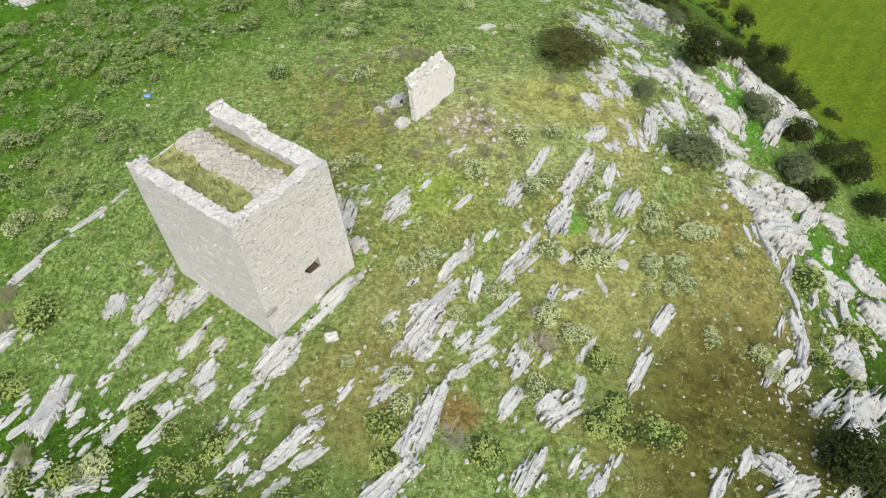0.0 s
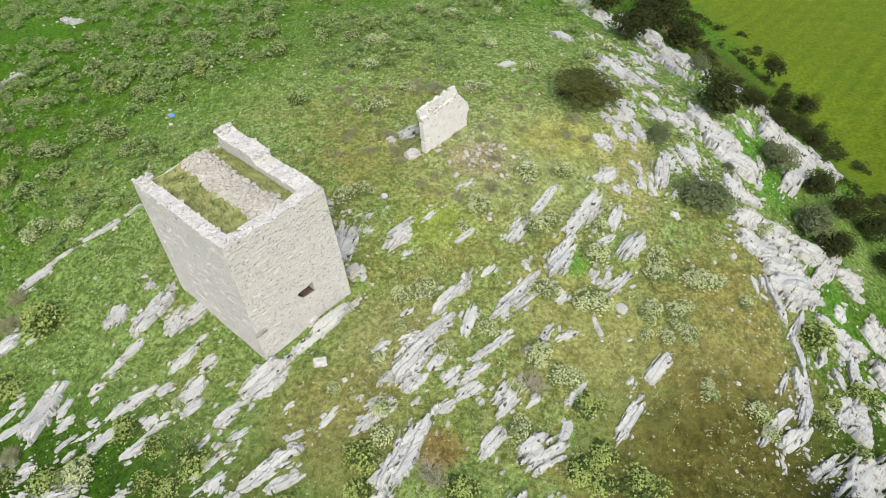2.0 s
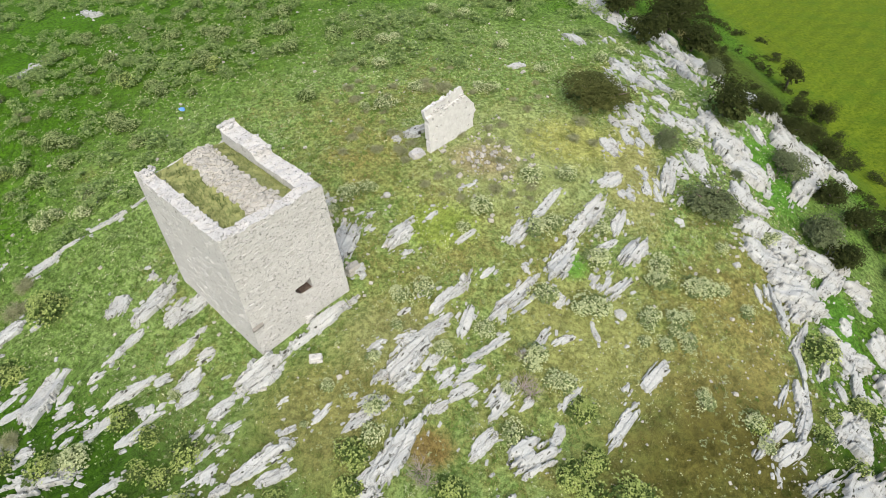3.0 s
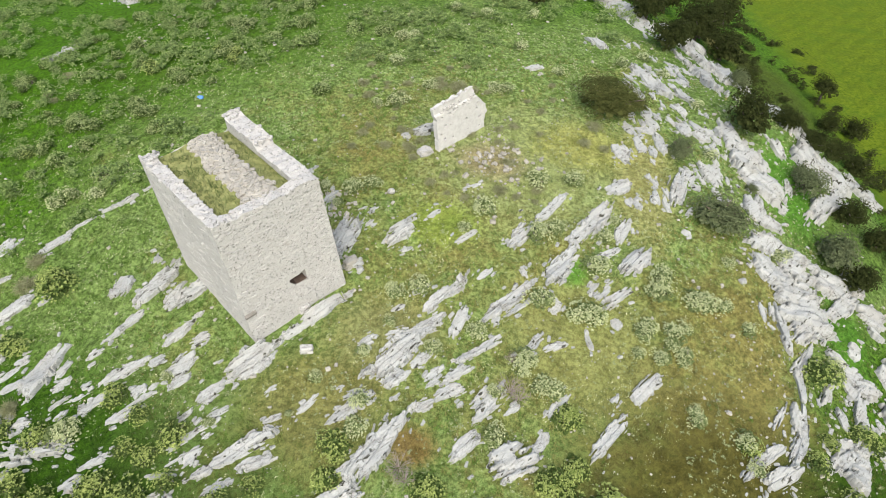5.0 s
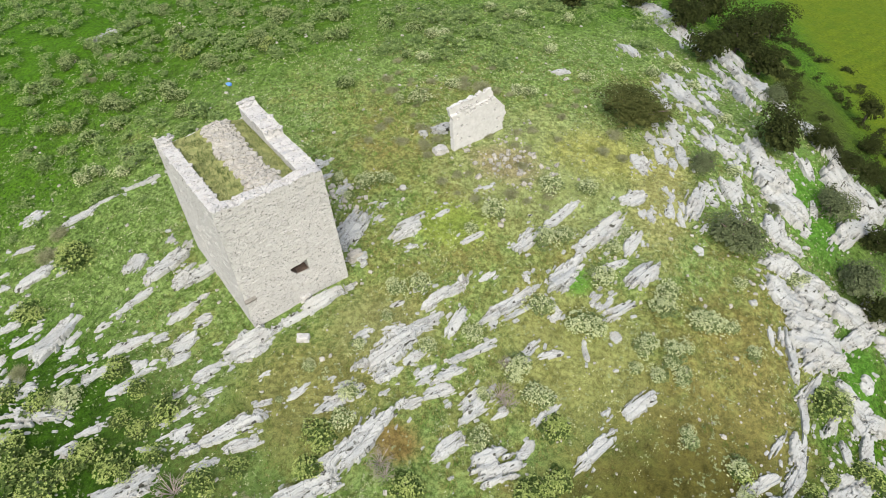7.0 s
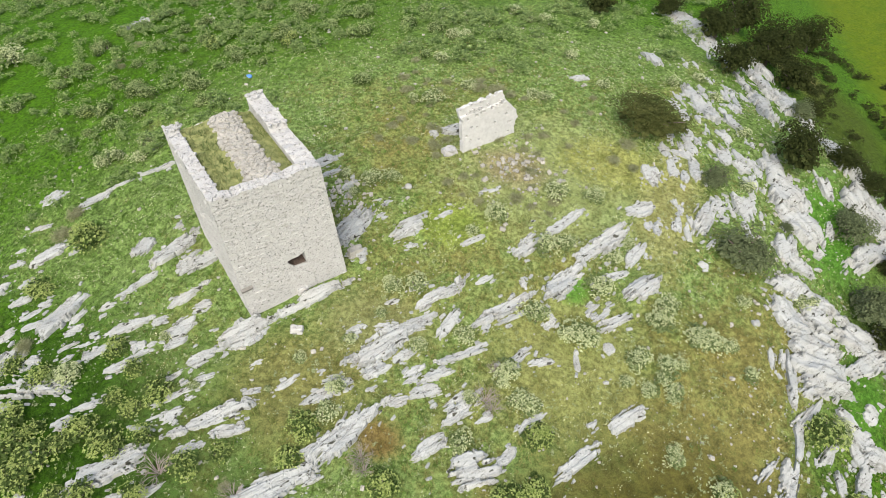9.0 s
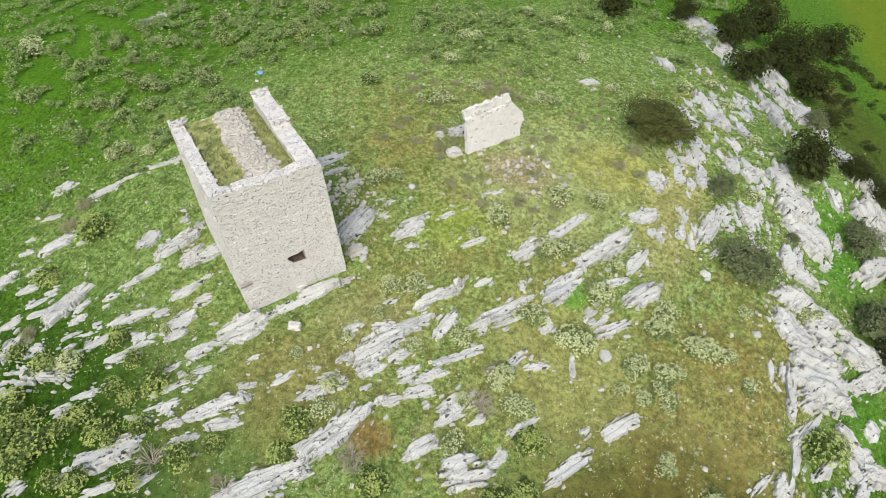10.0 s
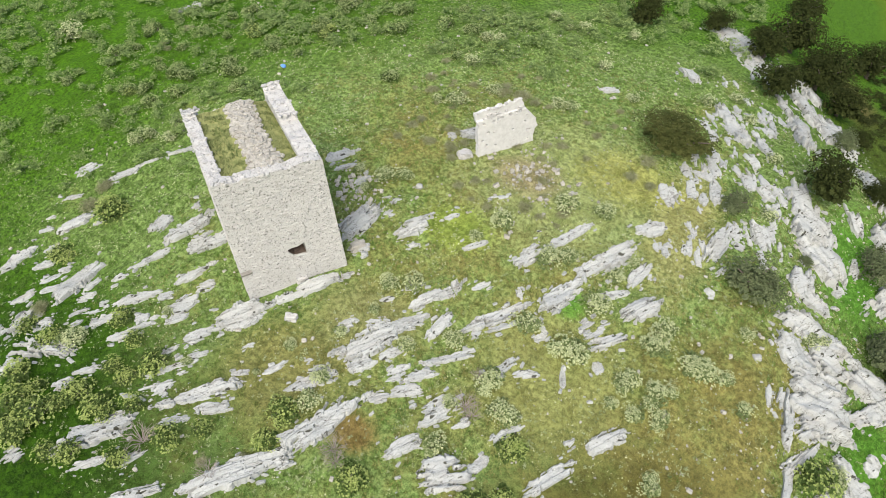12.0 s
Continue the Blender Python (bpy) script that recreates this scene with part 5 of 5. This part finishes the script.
def blades(seed, count, area, high, wide, per, keep, name, material, label):
    r = np.random.RandomState(seed)
    x0, x1, y0, y1 = area
    px, py = r.uniform(x0, x1, count * 5), r.uniform(y0, y1, count * 5)
    ok = [i for i in range(len(px)) if keep(px[i], py[i], r.rand()) and not on_rock(px[i], py[i]) and not in_tower(px[i], py[i])][:count]
    px, py = np.repeat(px[ok], per), np.repeat(py[ok], per)
    k = len(px)
    px, py = px + r.normal(0, 0.05, k), py + r.normal(0, 0.05, k)
    a, ln, lean = r.uniform(0, 6.28, k), high * r.uniform(0.5, 1.3, k), r.uniform(0.2, 1.1, k)
    pz = terrain(px, py) + 0.01
    ca, sa = np.cos(a), np.sin(a)
    v = np.empty((k, 3, 3))
    v[:, 0] = np.stack([px - sa * wide, py + ca * wide, pz], 1)
    v[:, 1] = np.stack([px + sa * wide, py - ca * wide, pz], 1)
    v[:, 2] = np.stack([px + ca * ln * lean, py + sa * ln * lean, pz + ln], 1)
    f = np.arange(k * 3).reshape(k, 3)
    return tagged(mesh_object(name, v.reshape(-1, 3), f, material), label, "grass", kind="stuff")


def dryness(x, y):
    return 1.2 * math.exp(-(((x - 11) / 8) ** 2 + ((y - 17) / 11) ** 2)) + 0.55 * math.exp(-(((x - 1) / 11) ** 2 + ((y - 25) / 13) ** 2)) + 0.5 * noise.noise((x * 0.4, y * 0.4, 3.0))


def clump(x, y):
    return noise.noise((x * 1.7, y * 1.7, 7.0)) + 0.6 * noise.noise((x * 4.1, y * 4.1, 2.0)) + 0.15


blades(1, 36000, (-34, 24, 3, 50), 0.13, 0.016, 7, lambda x, y, q: q > dryness(x, y) * 0.8 and clump(x, y) > 0.5 * q, "meadow_grass", M_GRASS, "short green meadow grass")
blades(2, 22000, (-16, 22, 4, 42), 0.11, 0.015, 7, lambda x, y, q: q < dryness(x, y) and clump(x, y) > 0.5 * q, "dry_grass", M_DRY_TURF, "short dry straw-coloured grass")
blades(3, 9000, (-34, 20, 4, 46), 0.06, 0.03, 3, lambda x, y, q: noise.noise((x * 0.3, y * 0.3, 6.0)) + q > 0.75, "meadow_blossom", M_FLOWER, "tiny pale blossoms in the grass")

def low_herbs(count):
    """Small leafy tufts scattered in drifts through the turf."""
    r = random.Random(64)
    kinds = []
    for k in range(6):
        v, f = leaf_cloud(r, 3, 4, 0.10, 0.9, 0.06, 0.017, 1.2, 0.3)
        kinds.append((np.array([p[:] for p in v]), np.array(f)))
    hv, hf, n, made = [], [], 0, 0
    while made < count:
        x, y = r.uniform(-32, 21), r.uniform(4, 48)
        drift = noise.noise((x * 0.35, y * 0.35, 14.0)) + 0.7 * noise.noise((x * 1.4, y * 1.4, 5.0))
        if drift + 0.9 * r.random() < 0.62 or on_rock(x, y) or in_tower(x, y):
            continue
        v, f = kinds[made % 6]
        a, size = r.uniform(0, 6.28), 0.45 + 1.1 * r.random() ** 2
        c, q = math.cos(a) * size, math.sin(a) * size
        hv.append(np.stack([v[:, 0] * c - v[:, 1] * q + x, v[:, 0] * q + v[:, 1] * c + y, v[:, 2] * size + ground_z(x, y)], 1))
        hf.append(f + n)
        n += len(v)
        made += 1
    return tagged(mesh_object("low_herbs", np.concatenate(hv), np.concatenate(hf), M_HERB), "small pale green herbs in drifts through the turf", "herbs", kind="stuff")


low_herbs(9000)

# ---- masonry of the tower, stone by stone ----
rnd = random.Random(8)


def lay_stones(face, skip, singles):
    span = (W_A, W_B, W_A, W_B)[face]
    left = singles
    rest = Heap()
    z, row = TOP + 0.1, 0
    while z > -0.6:
        h = rnd.uniform(0.09, 0.19)
        s = rnd.uniform(-0.02, 0.1)
        while s < span - 0.08:
            w = min(0.10 + 0.34 * rnd.random() ** 1.7, span - s)
            mid_s, mid_z = s + w / 2, z - h / 2
            s += w
            in_hole = face == 0 and HOLE[0] - w / 2 < mid_s < HOLE[1] + w / 2 and HOLE[2] - h / 2 < mid_z < HOLE[3] + h / 2
            if in_hole or mid_z + h * 0.4 > wall_top(face, mid_s) or rnd.random() < (skip if mid_z > 2.1 - 0.28 * mid_s or face != 0 else 0.55) or w < 0.1:
                continue
            depth = 0.060 - 0.022 * rnd.random()
            p = T_INV @ wall_at[face](mid_s, mid_z, depth)
            q = T_INV @ wall_at[face](mid_s + 0.1, mid_z, depth)
            turn = math.atan2(q.y - p.y, q.x - p.x)
            m = Matrix.Translation(p) @ Euler((rnd.uniform(-0.07, 0.07), rnd.uniform(-0.10, 0.10), turn + rnd.uniform(-0.03, 0.03))).to_matrix().to_4x4() @ Matrix.Diagonal((w * 0.94, 0.12, h * rnd.uniform(0.62, 0.98), 1))
            if left > 0:
                ob = new("stone", WALL_STONES[rnd.randrange(10)])
                ob.parent = walls[face]
                ob.matrix_basis = m
                left -= 1
            else:
                rest.add(rnd.randrange(10), m)
        z -= h
    if rest.n:
        ob = rest.build("stonework", M_STONE, walls[face])
        ob["kind"] = "stuff"


lay_stones(0, 0.12, 300)
lay_stones(1, 0.2, 0)
lay_stones(2, 0.2, 0)
lay_stones(3, 0.55, 120)

# coping stones along the broken tops
for face in range(4):
    span = (W_A, W_B, W_A, W_B)[face]
    s = 0.1
    while s < span - 0.1:
        for d in [THICK[face] * k for k in (0.12, 0.38, 0.62, 0.86)]:
            if rnd.random() < 0.25:
                continue
            size = rnd.uniform(0.12, 0.27)
            p = T_INV @ wall_at[face](s, wall_top(face, s) + rnd.uniform(-0.05, 0.0), d + rnd.uniform(-0.06, 0.06))
            ob = new("coping_stone", WALL_STONES[rnd.randrange(10)])
            ob.parent = walls[face]
            ob.matrix_basis = Matrix.Translation(p) @ Euler((rnd.uniform(-0.2, 0.2), rnd.uniform(-0.2, 0.2), rnd.uniform(0, 3))).to_matrix().to_4x4() @ Matrix.Diagonal((size, size * 0.75, size * 0.5, 1))
        s += rnd.uniform(0.2, 0.32)
